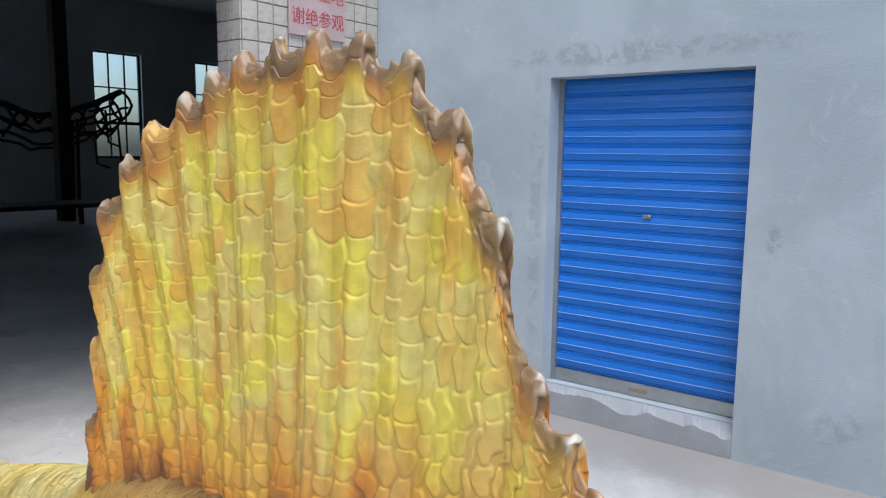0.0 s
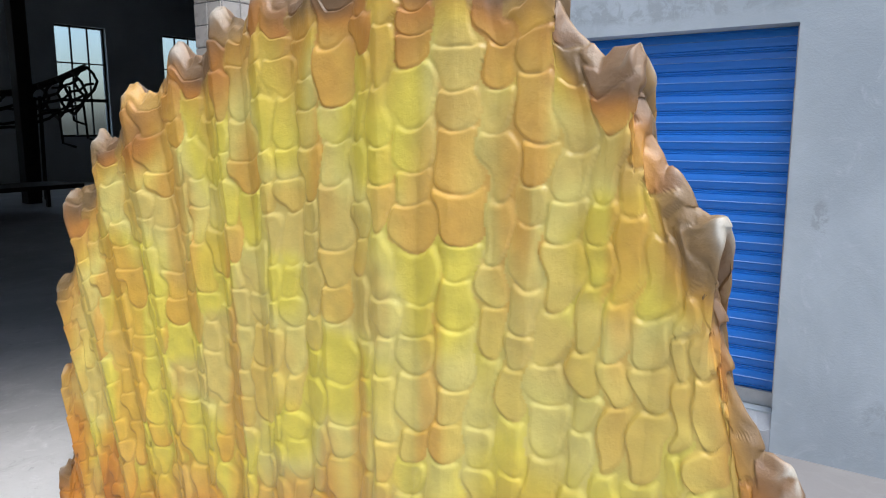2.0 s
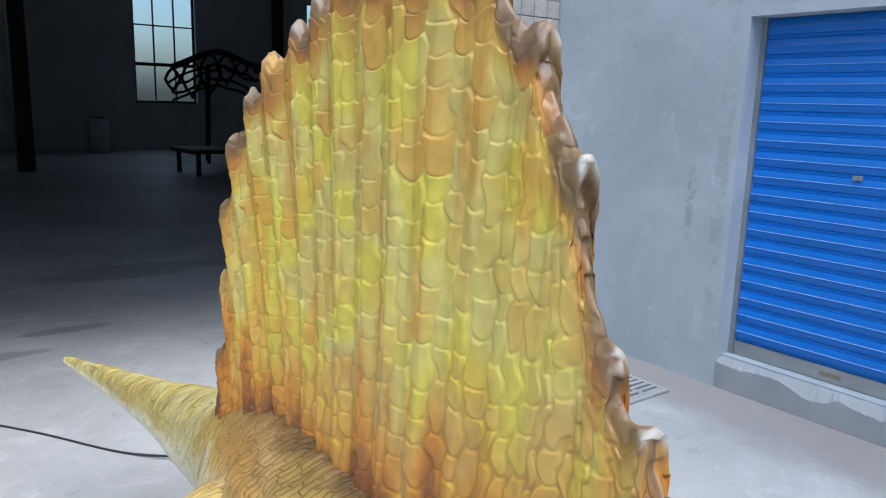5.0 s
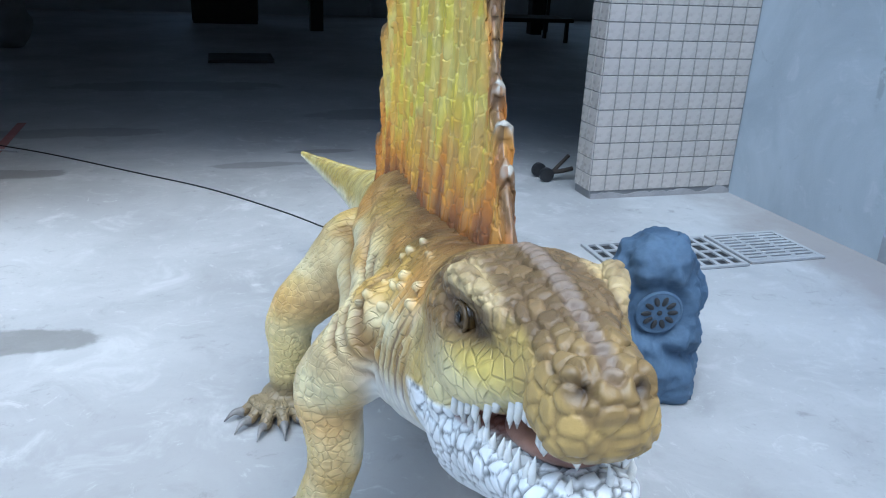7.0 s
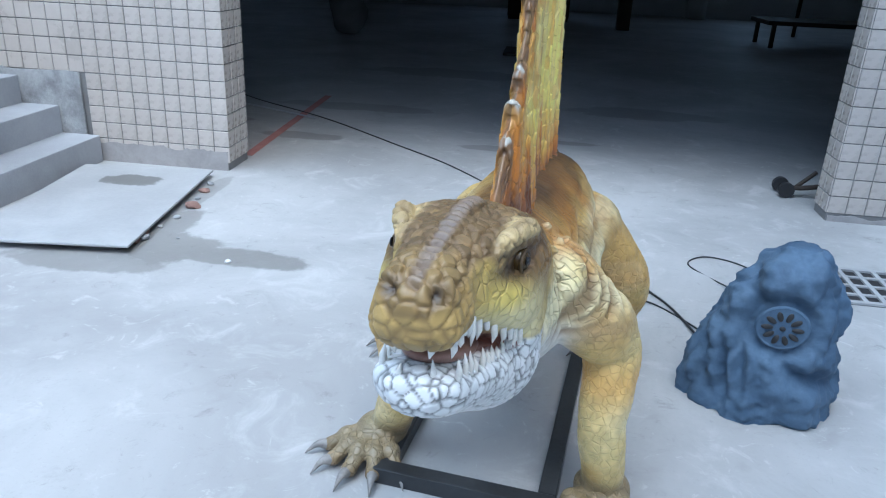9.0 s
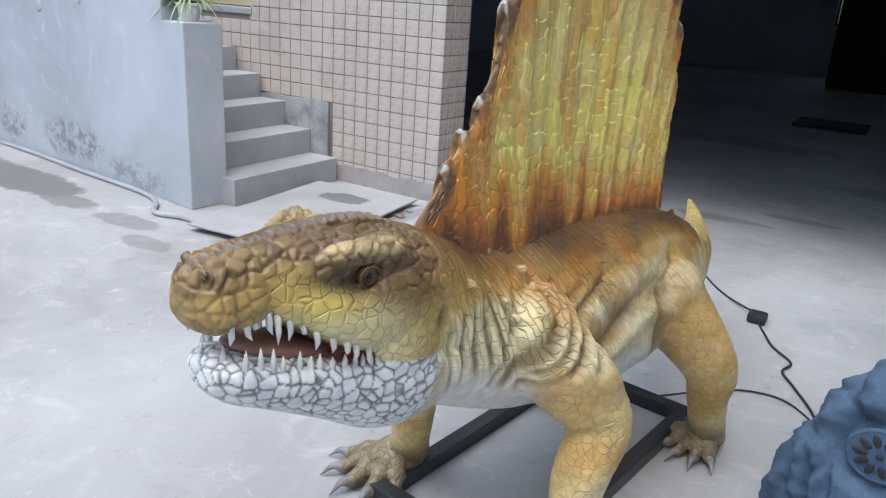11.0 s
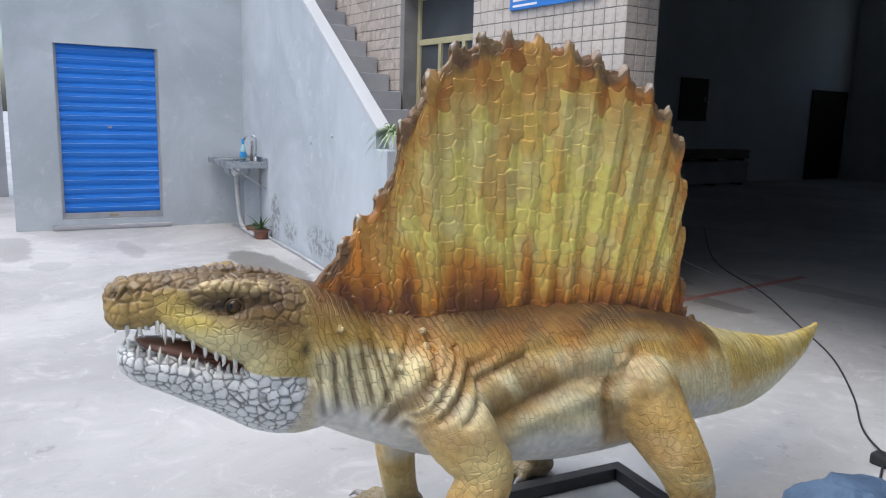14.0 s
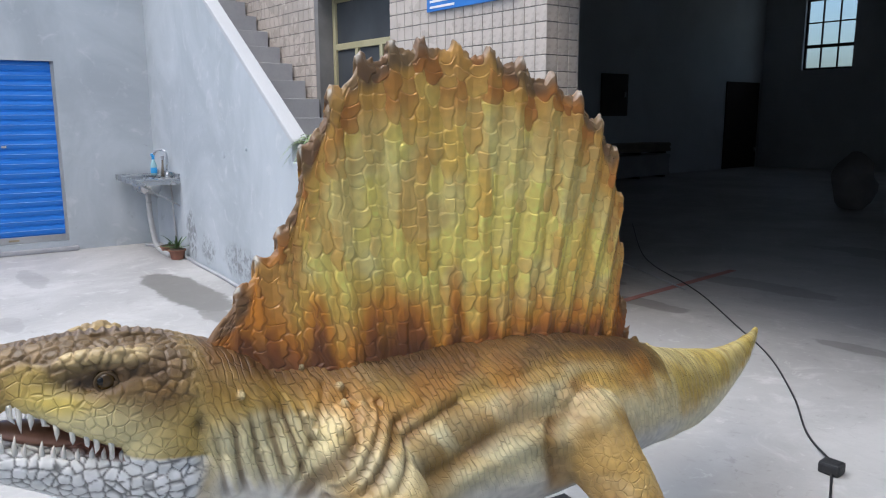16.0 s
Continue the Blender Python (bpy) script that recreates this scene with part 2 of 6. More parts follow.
M_FLOOR = concrete_floor()
M_PLASTER = plaster()
M_STEP = surface("step_concrete", (0.27, 0.275, 0.288), (0.39, 0.395, 0.408), 2.0, 50, 0.8, 0, 0.003)
M_CAP = surface("pale_cement_cap", (0.38, 0.39, 0.40), (0.48, 0.49, 0.50), 2.5, 60, 0.75, 0, 0.002)
M_TILE = surface("glazed_beige_tile", (0.445, 0.395, 0.35), (0.57, 0.515, 0.46), 3.0, 30, 0.3, 0, 0.0006, 0.2, 0.22)
M_DADO = surface("broken_plaster", (0.13, 0.13, 0.13), (0.46, 0.46, 0.46), 5.0, 40, 0.9, 0, 0.012)
M_SMEAR = surface("dirty_cement_smear", (0.26, 0.245, 0.235), (0.40, 0.375, 0.36), 6.0, 50, 0.85, 0, 0.004)
M_GROUT = surface("grey_grout", (0.16, 0.155, 0.15), (0.25, 0.245, 0.24), 3.0, 60, 0.9, 0, 0.003)
M_BLUE = gloss_paint("blue_enamel_steel", (0.018, 0.185, 0.66))
# paler blue for the highlight painted on the slat beads
M_BLUEGLINT = surface("highlight_blue_enamel", (0.13, 0.26, 0.58), (0.22, 0.36, 0.66), 6.0, 60, 0.5)
M_GALV = surface("galvanised_steel", (0.32, 0.33, 0.34), (0.5, 0.51, 0.52), 3.0, 60, 0.42, 0.8, 0.0006)
M_STAINLESS = surface("stainless_steel", (0.45, 0.46, 0.47), (0.6, 0.61, 0.62), 4.0, 90, 0.28, 1.0, 0.0004)
M_BLACKSTEEL = surface("black_painted_steel", (0.012, 0.013, 0.015), (0.045, 0.047, 0.05), 5.0, 70, 0.38, 0.0, 0.0012)
M_RUBBER = surface("black_rubber", (0.012, 0.012, 0.013), (0.03, 0.03, 0.032), 8.0, 80, 0.55)
M_ROCK = surface("blue_grey_rock_paint", (0.03, 0.06, 0.11), (0.10, 0.155, 0.235), 7.0, 60, 0.75, 0, 0.006)
M_PLATE = surface("pale_worn_slab", (0.30, 0.30, 0.30), (0.43, 0.43, 0.426), 2.2, 40, 0.6, 0, 0.002)
pt = M_PLATE.node_tree
pb = pt.nodes["Principled BSDF"]
pv = coords(pt)
damp = near(pt, pv, -0.47, -0.35, 0.2, 0.12, noise_tex(pt, pv, 5.0, 5, 0.6), 0.25)
pt.links.new(mix_rgb(pt, math_node(pt, "MULTIPLY", damp, 0.75), pb.inputs["Base Color"].links[0].from_socket, (0.1, 0.095, 0.085)), pb.inputs["Base Color"])
M_HALL = surface("hall_grey_wall", (0.46, 0.48, 0.49), (0.58, 0.60, 0.61), 0.6, 20, 0.9)
M_CEIL = surface("hall_dark_ceiling", (0.4, 0.4, 0.41), (0.5, 0.5, 0.51), 0.6, 20, 0.9)
M_GLASS = glass()
M_DIRTY = dirty_glass()
M_WOODFRAME = surface("yellowed_window_paint", (0.34, 0.31, 0.17), (0.52, 0.48, 0.30), 3.0, 60, 0.5, stretch=(1, 1, 0.3))
M_DARKMETAL = surface("rusty_dark_steel", (0.018, 0.015, 0.013), (0.06, 0.045, 0.035), 4.0, 50, 0.7, 0.3)
M_CRATE = surface("weathered_crate_wood", (0.10, 0.085, 0.065), (0.22, 0.19, 0.15), 3.0, 60, 0.8, stretch=(0.3, 1, 3))
M_WHITE = surface("white_laminate", (0.55, 0.56, 0.57), (0.7, 0.7, 0.71), 2.0, 50, 0.5)
M_SIGN = surface("faded_pink_sign_board", (0.42, 0.30, 0.30), (0.52, 0.39, 0.39), 3.0, 40, 0.5)
M_RED = surface("red_sign_paint", (0.42, 0.05, 0.05), (0.52, 0.08, 0.08), 4.0, 60, 0.5)
M_BLUESIGN = surface("blue_sign_board", (0.03, 0.16, 0.5), (0.04, 0.2, 0.6), 2.0, 40, 0.4)
M_SIGNTEXT = surface("white_sign_paint", (0.7, 0.7, 0.7), (0.8, 0.8, 0.8), 3.0, 40, 0.5)
M_LEAF = surface("variegated_leaf", (0.10, 0.19, 0.05), (0.42, 0.5, 0.28), 22.0, 60, 0.5, stretch=(1, 1, 1))
M_DARKLEAF = surface("dark_green_leaf", (0.03, 0.07, 0.02), (0.08, 0.14, 0.04), 9.0, 60, 0.5)
M_POT = surface("terracotta_pot", (0.16, 0.07, 0.045), (0.26, 0.12, 0.08), 5.0, 60, 0.8)
M_WHITEPOT = surface("white_glazed_pot", (0.6, 0.6, 0.6), (0.72, 0.72, 0.72), 5.0, 60, 0.4)
M_SOIL = surface("potting_soil", (0.02, 0.015, 0.01), (0.06, 0.045, 0.03), 20, 90, 0.95, 0, 0.01)
M_HOSE = surface("grey_plastic_hose", (0.28, 0.29, 0.31), (0.42, 0.43, 0.45), 5.0, 60, 0.5)
M_PVC = surface("dusty_pvc_pipe", (0.34, 0.34, 0.34), (0.48, 0.48, 0.47), 5.0, 60, 0.5)
M_BOTTLE = surface("blue_plastic_bottle", (0.02, 0.25, 0.6), (0.05, 0.38, 0.75), 6.0, 60, 0.3)
M_CLEAR = surface("cloudy_plastic_bottle", (0.25, 0.45, 0.5), (0.4, 0.58, 0.62), 6.0, 60, 0.25)
M_BRASS = surface("dull_brass", (0.3, 0.25, 0.16), (0.45, 0.38, 0.26), 6.0, 60, 0.4, 0.8)
M_REDFLOOR = surface("worn_red_floor_paint", (0.32, 0.10, 0.085), (0.43, 0.22, 0.19), 6.0, 60, 0.7)
M_BRICK = surface("broken_red_brick", (0.18, 0.1, 0.08), (0.32, 0.2, 0.16), 8.0, 60, 0.9, 0, 0.006)
M_HIDE = airbrushed_skin()
M_JAW = painted_plain("white_mosaic_scales", "paint", 0.42, 0.25)
M_SAIL = painted_plain("airbrushed_sail", "paint", 0.42, 0.2)
M_TOOTH = surface("ivory_tooth", (0.62, 0.6, 0.54), (0.82, 0.81, 0.77), 12, 90, 0.3, 0, 0.0006)
M_CLAW = surface("grey_horn_claw", (0.10, 0.09, 0.08), (0.32, 0.3, 0.28), 14, 90, 0.4)
M_MOUTH = surface("flesh_mouth_paint", (0.25, 0.12, 0.08), (0.42, 0.24, 0.18), 8, 60, 0.35)
M_EYE = surface("dark_amber_eye", (0.03, 0.018, 0.006), (0.09, 0.05, 0.012), 30, 120, 0.08)
M_PUPIL = surface("black_pupil", (0.003, 0.003, 0.003), (0.01, 0.01, 0.01), 30, 90, 0.06)


# ---- mesh helpers ----
def link_mesh(name, bm, material, smooth=False):
    me = bpy.data.meshes.new(name)
    bm.normal_update()
    bm.to_mesh(me)
    bm.free()
    for m in material if isinstance(material, (list, tuple)) else [material]:
        me.materials.append(m)
    if smooth:
        me.polygons.foreach_set("use_smooth", [True] * len(me.polygons))
    return new(name, me)


def part(name, bm, material, parent, label="", smooth=False):
    ob = link_mesh(name, bm, material, smooth)
    ob.parent = parent
    if label:
        tagged(ob, label)
    return ob


def thing(name, label, category, group="", kind=""):
    return tagged(new(name), label, category, group, kind)


def box(x0, x1, y0, y1, z0, z1, bevel=0.0, bm=None):
    bm = bm or bmesh.new()
    m = Matrix.Translation(((x0 + x1) / 2, (y0 + y1) / 2, (z0 + z1) / 2)) @ Matrix.Diagonal((x1 - x0, y1 - y0, z1 - z0, 1))
    vs = bmesh.ops.create_cube(bm, size=1, matrix=m)["verts"]
    if bevel:
        es = list({e for v in vs for e in v.link_edges})
        bmesh.ops.bevel(bm, geom=es, offset=bevel, segments=2, affect="EDGES", profile=0.6)
    return bm


def tube(points, radius, sides=10, bm=None, caps=True):
    """A round tube along points; radius is one number or one for each point."""
    bm = bm or bmesh.new()
    pts = [Vector(p) for p in points]
    rad = radius if isinstance(radius, (list, tuple)) else [radius] * len(pts)
    rings, ref = [], None
    for i, p in enumerate(pts):
        d = (pts[min(i + 1, len(pts) - 1)] - pts[max(i - 1, 0)]).normalized()
        if ref is None:
            ref = d.orthogonal().normalized()
        ref = (ref - d * ref.dot(d)).normalized()
        side = d.cross(ref)
        rings.append([bm.verts.new(p + rad[i] * (math.cos(a) * ref + math.sin(a) * side)) for a in (2 * math.pi * k / sides for k in range(sides))])
    for a, b in zip(rings, rings[1:]):
        for k in range(sides):
            bm.faces.new((a[k], a[(k + 1) % sides], b[(k + 1) % sides], b[k]))
    if caps:
        bm.faces.new(rings[0][::-1])
        bm.faces.new(rings[-1])
    return bm


def bend(points, n=6):
    """More points on a smooth curve through the given ones."""
    p = [Vector(q) for q in points]
    p = [2 * p[0] - p[1]] + p + [2 * p[-1] - p[-2]]
    out = []
    for i in range(1, len(p) - 2):
        for k in range(n):
            s = k / n
            out.append(0.5 * (2 * p[i] + (p[i + 1] - p[i - 1]) * s + (2 * p[i - 1] - 5 * p[i] + 4 * p[i + 1] - p[i + 2]) * s * s + (3 * p[i] - p[i - 1] - 3 * p[i + 1] + p[i + 2]) * s ** 3))
    return out + [p[-2]]


def ball(x, y, z, rx, ry, rz, bm=None, turn=None, u=20, v=14):
    bm = bm or bmesh.new()
    m = Matrix.Translation((x, y, z)) @ (turn or Matrix()) @ Matrix.Diagonal((rx, ry, rz, 1))
    bmesh.ops.create_uvsphere(bm, u_segments=u, v_segments=v, radius=1, matrix=m)
    return bm


def spread(values, stops):
    """Smooth interpolation of (position, a, b, ...) stops at the given positions."""
    s = np.array(stops, float)
    out = []
    for c in range(1, s.shape[1]):
        tang = np.gradient(s[:, c], s[:, 0])
        i = np.clip(np.searchsorted(s[:, 0], values) - 1, 0, len(s) - 2)
        h = s[i + 1, 0] - s[i, 0]
        u = np.clip((values - s[i, 0]) / h, 0, 1)
        out.append((2 * u**3 - 3 * u**2 + 1) * s[i, c] + (u**3 - 2 * u**2 + u) * h * tang[i] + (3 * u**2 - 2 * u**3) * s[i + 1, c] + (u**3 - u**2) * h * tang[i + 1])
    return out


# ---- setting ----
XR, XL, YF, YP = 5.53, -6.556, -0.172, -1.662   # faces of the two side walls, the tiled front and the stair wall
TILE = 0.1255
# the stair wall and the wall with the second door stand a few degrees askew to the tiled front
ASKEW = Matrix.Translation((-1.359, YP, 0)) @ Matrix.Rotation(radians(-5.0), 4, "Z") @ Matrix.Translation((1.359, -YP, 0))


def structure(name, bm, material, label, smooth=False):
    return tagged(link_mesh(name, bm, material, smooth), label, name.rstrip("_0123456789").replace("_", " "), kind="structure")


bm = bmesh.new()
bmesh.ops.create_grid(bm, x_segments=24, y_segments=24, size=150)
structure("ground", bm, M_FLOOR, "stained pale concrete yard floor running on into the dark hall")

# side wall with the first roller door
DY0, DY1 = -2.962, -1.69
# the part out of view rises to 8.5 to shade the yard
bm = box(XR, XR + 0.3, -10, DY0, 0, 8.5)
box(XR, XR + 0.3, DY1, YF + 0.5, 0, 8.5, bm=bm)
box(XR, XR + 0.3, DY0, DY1, 2.235, 8.5, bm=bm)
box(XR + 0.06, XR + 0.3, DY0, DY1, 0, 0.2, bm=bm)
wall_east = structure("wall_east", bm, M_PLASTER, "grey cement-rendered wall with a blue roller door")
bm = box(XR - 0.003, XR + 0.058, DY0 + 0.002, DY1 - 0.002, 0, 0.17, 0.004)
bmesh.ops.subdivide_edges(bm, edges=[e for e in bm.edges if e.calc_length() > 0.3], cuts=44)
for v in bm.verts:
    if v.co.z > 0.1:
        # the cement edge is broken off, lower towards one end
        wear = 0.03 * (v.co.y - DY1) + 0.045 * noise.noise(v.co * 5.0) + 0.02 * noise.noise(v.co * 17.0)
        v.co.z += (wear if v.co.x < XR + 0.03 else 0.022)
        v.co.x -= 0.008 * noise.noise(v.co * 12.0) if v.co.x < XR + 0.03 else 0
part("door_sill", bm, M_STEP, wall_east, "rough cement sill below the door")

# side wall with the second roller door
bm = box(XL - 0.3, XL, -4.62, -4.066, 0, 8.5)
box(XL - 0.3, XL, -2.798, YF + 0.3, 0, 8.5, bm=bm)
box(XL - 0.3, XL, -4.066, -2.798, 2.43, 8.5, bm=bm)
box(XL - 0.3, XL, -4.066, -2.798, 0, 0.13, bm=bm)
wall_west = structure("wall_west", bm, M_PLASTER, "grey cement-rendered wall with a blue roller door")
bm = box(XL, XL + 0.1, -4.2, -2.7, 0, 0.06, 0.02)
part("door_sill", bm, M_STEP, wall_west)
wall_west.matrix_world = ASKEW

# low walls that close the yard behind
structure("wall_south", box(-11, XR + 0.3, -10.3, -10, 0, 3.2), M_PLASTER, "plain cement-rendered yard wall")
structure("wall_far_west", box(-11.3, -11, -10.3, -4.0, 0, 7.0), M_STEP, "plain cement-rendered yard wall")

# hall behind the tiled front
HX0, HX1, HY1, HZ = -9.1, 26.0, 19.6, 6.6
WINS = ((-7.8, -6.25, 3.1, 5.25), (0.5, 2.15, 1.45, 4.88), (7.75, 9.6, 1.45, 4.88), (13.42, 15.07, 1.45, 4.88), (17.15, 18.8, 1.45, 4.88))
bm = bmesh.new()
edge = HX0
for x0, x1, z0, z1 in WINS:
    box(edge, x0, HY1, HY1 + 0.3, 0, HZ, bm=bm)
    box(x0, x1, HY1, HY1 + 0.3, 0, z0, bm=bm)
    box(x0, x1, HY1, HY1 + 0.3, z1, HZ, bm=bm)
    edge = x1
box(edge, HX1, HY1, HY1 + 0.3, 0, HZ, bm=bm)
structure("wall_hall_north", bm, M_HALL, "dim grey back wall of the hall with steel windows")
structure("wall_hall_east", box(HX1, HX1 + 0.3, YF + 0.3, HY1 + 0.3, 0, HZ), M_HALL, "dim grey end wall of the hall")
structure("wall_hall_west", box(HX0 - 0.3, HX0, YF + 0.3, HY1 + 0.3, 0, HZ), M_HALL, "dim grey end wall of the hall")
# unseen upper wall; low lintel and full height added to shade hall and yard
bm = box(HX0, -0.16, YF + 0.1, YF + 0.45, 3.7, 8.5)
box(-0.16, 4.262, YF + 0.02, YF + 0.45, 2.85, 8.5, bm=bm)
box(4.262, HX1, YF + 0.1, YF + 0.45, 3.7, 8.5, bm=bm)
box(XR + 0.3, HX1, YF + 0.1, YF + 0.45, 0, 3.7, bm=bm)
structure("wall_hall_south", bm, M_HALL, "unseen upper front wall added above the hall opening to shade it")
for k, (x0, x1, z0, z1) in enumerate(WINS[:4]):
    lamp = bpy.data.lights.new("window_daylight", "AREA")
    lamp.shape, lamp.size, lamp.size_y, lamp.energy, lamp.color = "RECTANGLE", x1 - x0, z1 - z0, 1.4 if k < 2 else 4.0, (0.85, 0.94, 1.0)
    new("window_daylight", lamp).matrix_world = pose((x0 + x1) / 2, HY1 + 0.02, (z0 + z1) / 2, -90, 0, 0)
structure("ceiling", box(HX0 - 0.3, HX1 + 0.3, YF + 0.2, HY1 + 0.3, HZ, HZ + 0.2), M_CEIL, "dark ceiling of the hall")


def steel_window(name, x0, x1, z0, z1, y, cols, rows, label):
    w = tagged(new(name), label, "window", kind="structure")
    bm = box(x0, x0 + 0.06, y, y + 0.06, z0, z1)
    box(x1 - 0.06, x1, y, y + 0.06, z0, z1, bm=bm)
    box(x0 + 0.06, x1 - 0.06, y, y + 0.06, z0, z0 + 0.06, bm=bm)
    box(x0 + 0.06, x1 - 0.06, y, y + 0.06, z1 - 0.06, z1, bm=bm)
    for k in range(1, cols):
        x = x0 + (x1 - x0) * k / cols
        box(x - 0.02, x + 0.02, y, y + 0.05, z0 + 0.06, z1 - 0.06, bm=bm)
    for k in range(1, rows):
        z = z0 + (z1 - z0) * k / rows
        h = 0.05 if k % 2 else 0.02
        box(x0 + 0.06, x1 - 0.06, y + 0.004, y + 0.046, z - h, z + h, bm=bm)
    part("window_frame", bm, M_DARKMETAL, w)
    for i in range(cols):
        for j in range(rows):
            a, b = x0 + (x1 - x0) * i / cols, z0 + (z1 - z0) * j / rows
            p = part("pane", box(a + 0.02, a + (x1 - x0) / cols - 0.02, y + 0.02, y + 0.026, b + 0.02, b + (z1 - z0) / rows - 0.02), M_GLASS, w)
            p.visible_shadow = False
    return w


for k, (x0, x1, z0, z1) in enumerate(WINS):
    steel_window(f"window_{k + 2}", x0, x1, z0, z1, HY1 + 0.1, 3, 3, "tall steel hall window with daylight behind")
for x, y in ((9.75, 14.06), (3.94, 14.0)):
    structure("pillar", box(x - 0.16, x + 0.16, y - 0.16, y + 0.16, 0, HZ, 0.02), M_DARKMETAL, "square dark steel pillar in the hall")
structure("floor_line", box(-0.04, 0.04, -1.4, 1.4, 0, 0.003), M_REDFLOOR, "worn red paint stripe on the hall floor").matrix_world = pose(-0.27, 1.7, 0, 0, 0, 2.5)

# tiled piers: backing walls; the tiles come last
PIER_R = structure("pier_east", box(4.27, XR - 0.002, YF + 0.008, 0.08, 0, 3.7), M_GROUT, "beige-tiled pier beside the hall opening")
WX0, WX1, WZ0, WZ1 = -3.712, -2.248, 1.375, 3.05
bm = box(-8.0, WX0, YF + 0.008, 0.2, 0, 3.7)
box(WX1, -0.168, YF + 0.008, 0.2, 0, 3.7, bm=bm)
box(WX0, WX1, YF + 0.008, 0.2, 0, WZ0, bm=bm)
box(WX0, WX1, YF + 0.008, 0.2, WZ1, 3.7, bm=bm)
PIER_L = structure("wall_tiled", bm, M_GROUT, "beige-tiled building front beside the hall opening")
bm = box(-8.0, -1.317, YF - 0.02, YF - 0.004, 0, 0.688)
bmesh.ops.subdivide_edges(bm, edges=[e for e in bm.edges if abs(e.verts[0].co.x - e.verts[1].co.x) > 1], cuts=60)
for v in bm.verts:
    v.co.z += 0.03 * noise.noise(Vector((v.co.x * 9, 0, 3))) if v.co.z > 0.3 else 0
    v.co.x += 0.02 * noise.noise(Vector((v.co.z * 9, 5, 3)))
part("dado", bm, M_DADO, PIER_L, "broken mottled plaster skirting beside the stairs")
for owner, x0, x1, name in ((PIER_L, -1.3, -0.172, "cement_smear"), (PIER_R, 4.28, XR - 0.004, "cement_smear")):
    bm = box(x0, x1, YF - 0.004, YF + 0.006, 0, 0.15 if x0 < 0 else 0.04)
    bmesh.ops.subdivide_edges(bm, edges=[e for e in bm.edges if abs(e.verts[0].co.x - e.verts[1].co.x) > 0.5], cuts=40)
    for v in bm.verts:
        v.co.z += 0.05 * noise.noise(Vector((v.co.x * 6, 1, 8))) + 0.015 * noise.noise(Vector((v.co.x * 31, 1, 8))) if v.co.z > 0.03 else 0
        v.co.z = max(0.0, v.co.z)
    part(name, bm, M_SMEAR, owner, "dirty cement smeared over the lowest tiles")

# window in the tiled front
w1 = tagged(new("window_1"), "weathered cream-framed window with dark dusty panes", "window", kind="structure")
WY = YF + 0.19
bm = box(WX0 + 0.002, WX0 + 0.062, WY, WY + 0.07, WZ0 + 0.05, WZ1, 0.006)
box(WX1 - 0.062, WX1 - 0.002, WY, WY + 0.07, WZ0 + 0.05, WZ1, 0.006, bm)
box(WX0 + 0.062, WX1 - 0.062, WY + 0.005, WY + 0.065, WZ0 + 0.05, WZ0 + 0.11, 0.006, bm)
box(WX0 + 0.062, WX1 - 0.062, WY + 0.005, WY + 0.065, 2.47, 2.54, 0.006, bm)
box(WX0 + 0.062, WX1 - 0.062, WY + 0.005, WY + 0.065, WZ1 - 0.06, WZ1, 0.006, bm)
for x in (-3.2, -2.72):
    box(x - 0.028, x + 0.028, WY - 0.005, WY + 0.055, WZ0 + 0.11, 2.47, 0.004, bm)
part("window_frame", bm, M_WOODFRAME, w1)
for x0, x1, z0, z1 in ((WX0 + 0.06, -3.228, WZ0 + 0.11, 2.47), (-3.172, -2.748, WZ0 + 0.11, 2.47), (-2.692, WX1 - 0.06, WZ0 + 0.11, 2.47), (WX0 + 0.06, WX1 - 0.06, 2.54, WZ1 - 0.06)):
    part("pane", box(x0, x1, WY + 0.03, WY + 0.036, z0, z1), M_DIRTY, w1)
part("window_sill", box(WX0 + 0.002, WX1 - 0.002, YF - 0.012, WY - 0.002, WZ0 - 0.012, WZ0 + 0.045, 0.008), M_STEP, w1, "cement window sill")


# ---- stairs ----
RISE, RUN, ST_X, ST_Z = 0.214, 0.311, -1.205, 0.212
stairs = tagged(new("stairs"), "grey cement stairs climbing beside the tiled front", "stairs", kind="structure")
for k in range(16):
    x, z = ST_X - k * RUN, ST_Z + k * RISE
    if x - RUN < XL:
        break
    bm = box(x - RUN - 0.03, x, (-1.39 if k < 2 else -1.535) + 0.0875 * max(0.0, -1.36 - x), YF - 0.024, max(0, z - RISE - 0.2), z, 0.008)
    part("step", bm, M_STEP, stairs)
bm = bmesh.new()
SLOPE = 0.63
top = lambda x: 1.5 + (-1.62 - x) * SLOPE
outline = [(-1.62, 0), (-1.62, top(-1.62)), (XL, top(XL)), (XL, 0)]
for y in (YP, -1.535):
    bm.faces.new([bm.verts.new((x, y, z)) for x, z in outline])
bm.verts.ensure_lookup_table()
for k in range(4):
    a, b = k, (k + 1) % 4
    bm.faces.new((bm.verts[a], bm.verts[4 + a], bm.verts[4 + b], bm.verts[b]))
bmesh.ops.recalc_face_normals(bm, faces=bm.faces[:])
wall_stair = structure("wall_stair", bm, M_PLASTER, "grey cement stair wall with a pale sloping cap")
bm = box(-0.5, 0.5, -0.072, 0.072, 0, 0.05, 0.012)
length = math.hypot(XL + 1.6, top(XL) - top(-1.6))
cap = part("cap", bm, M_CAP, wall_stair, "pale cement cap")
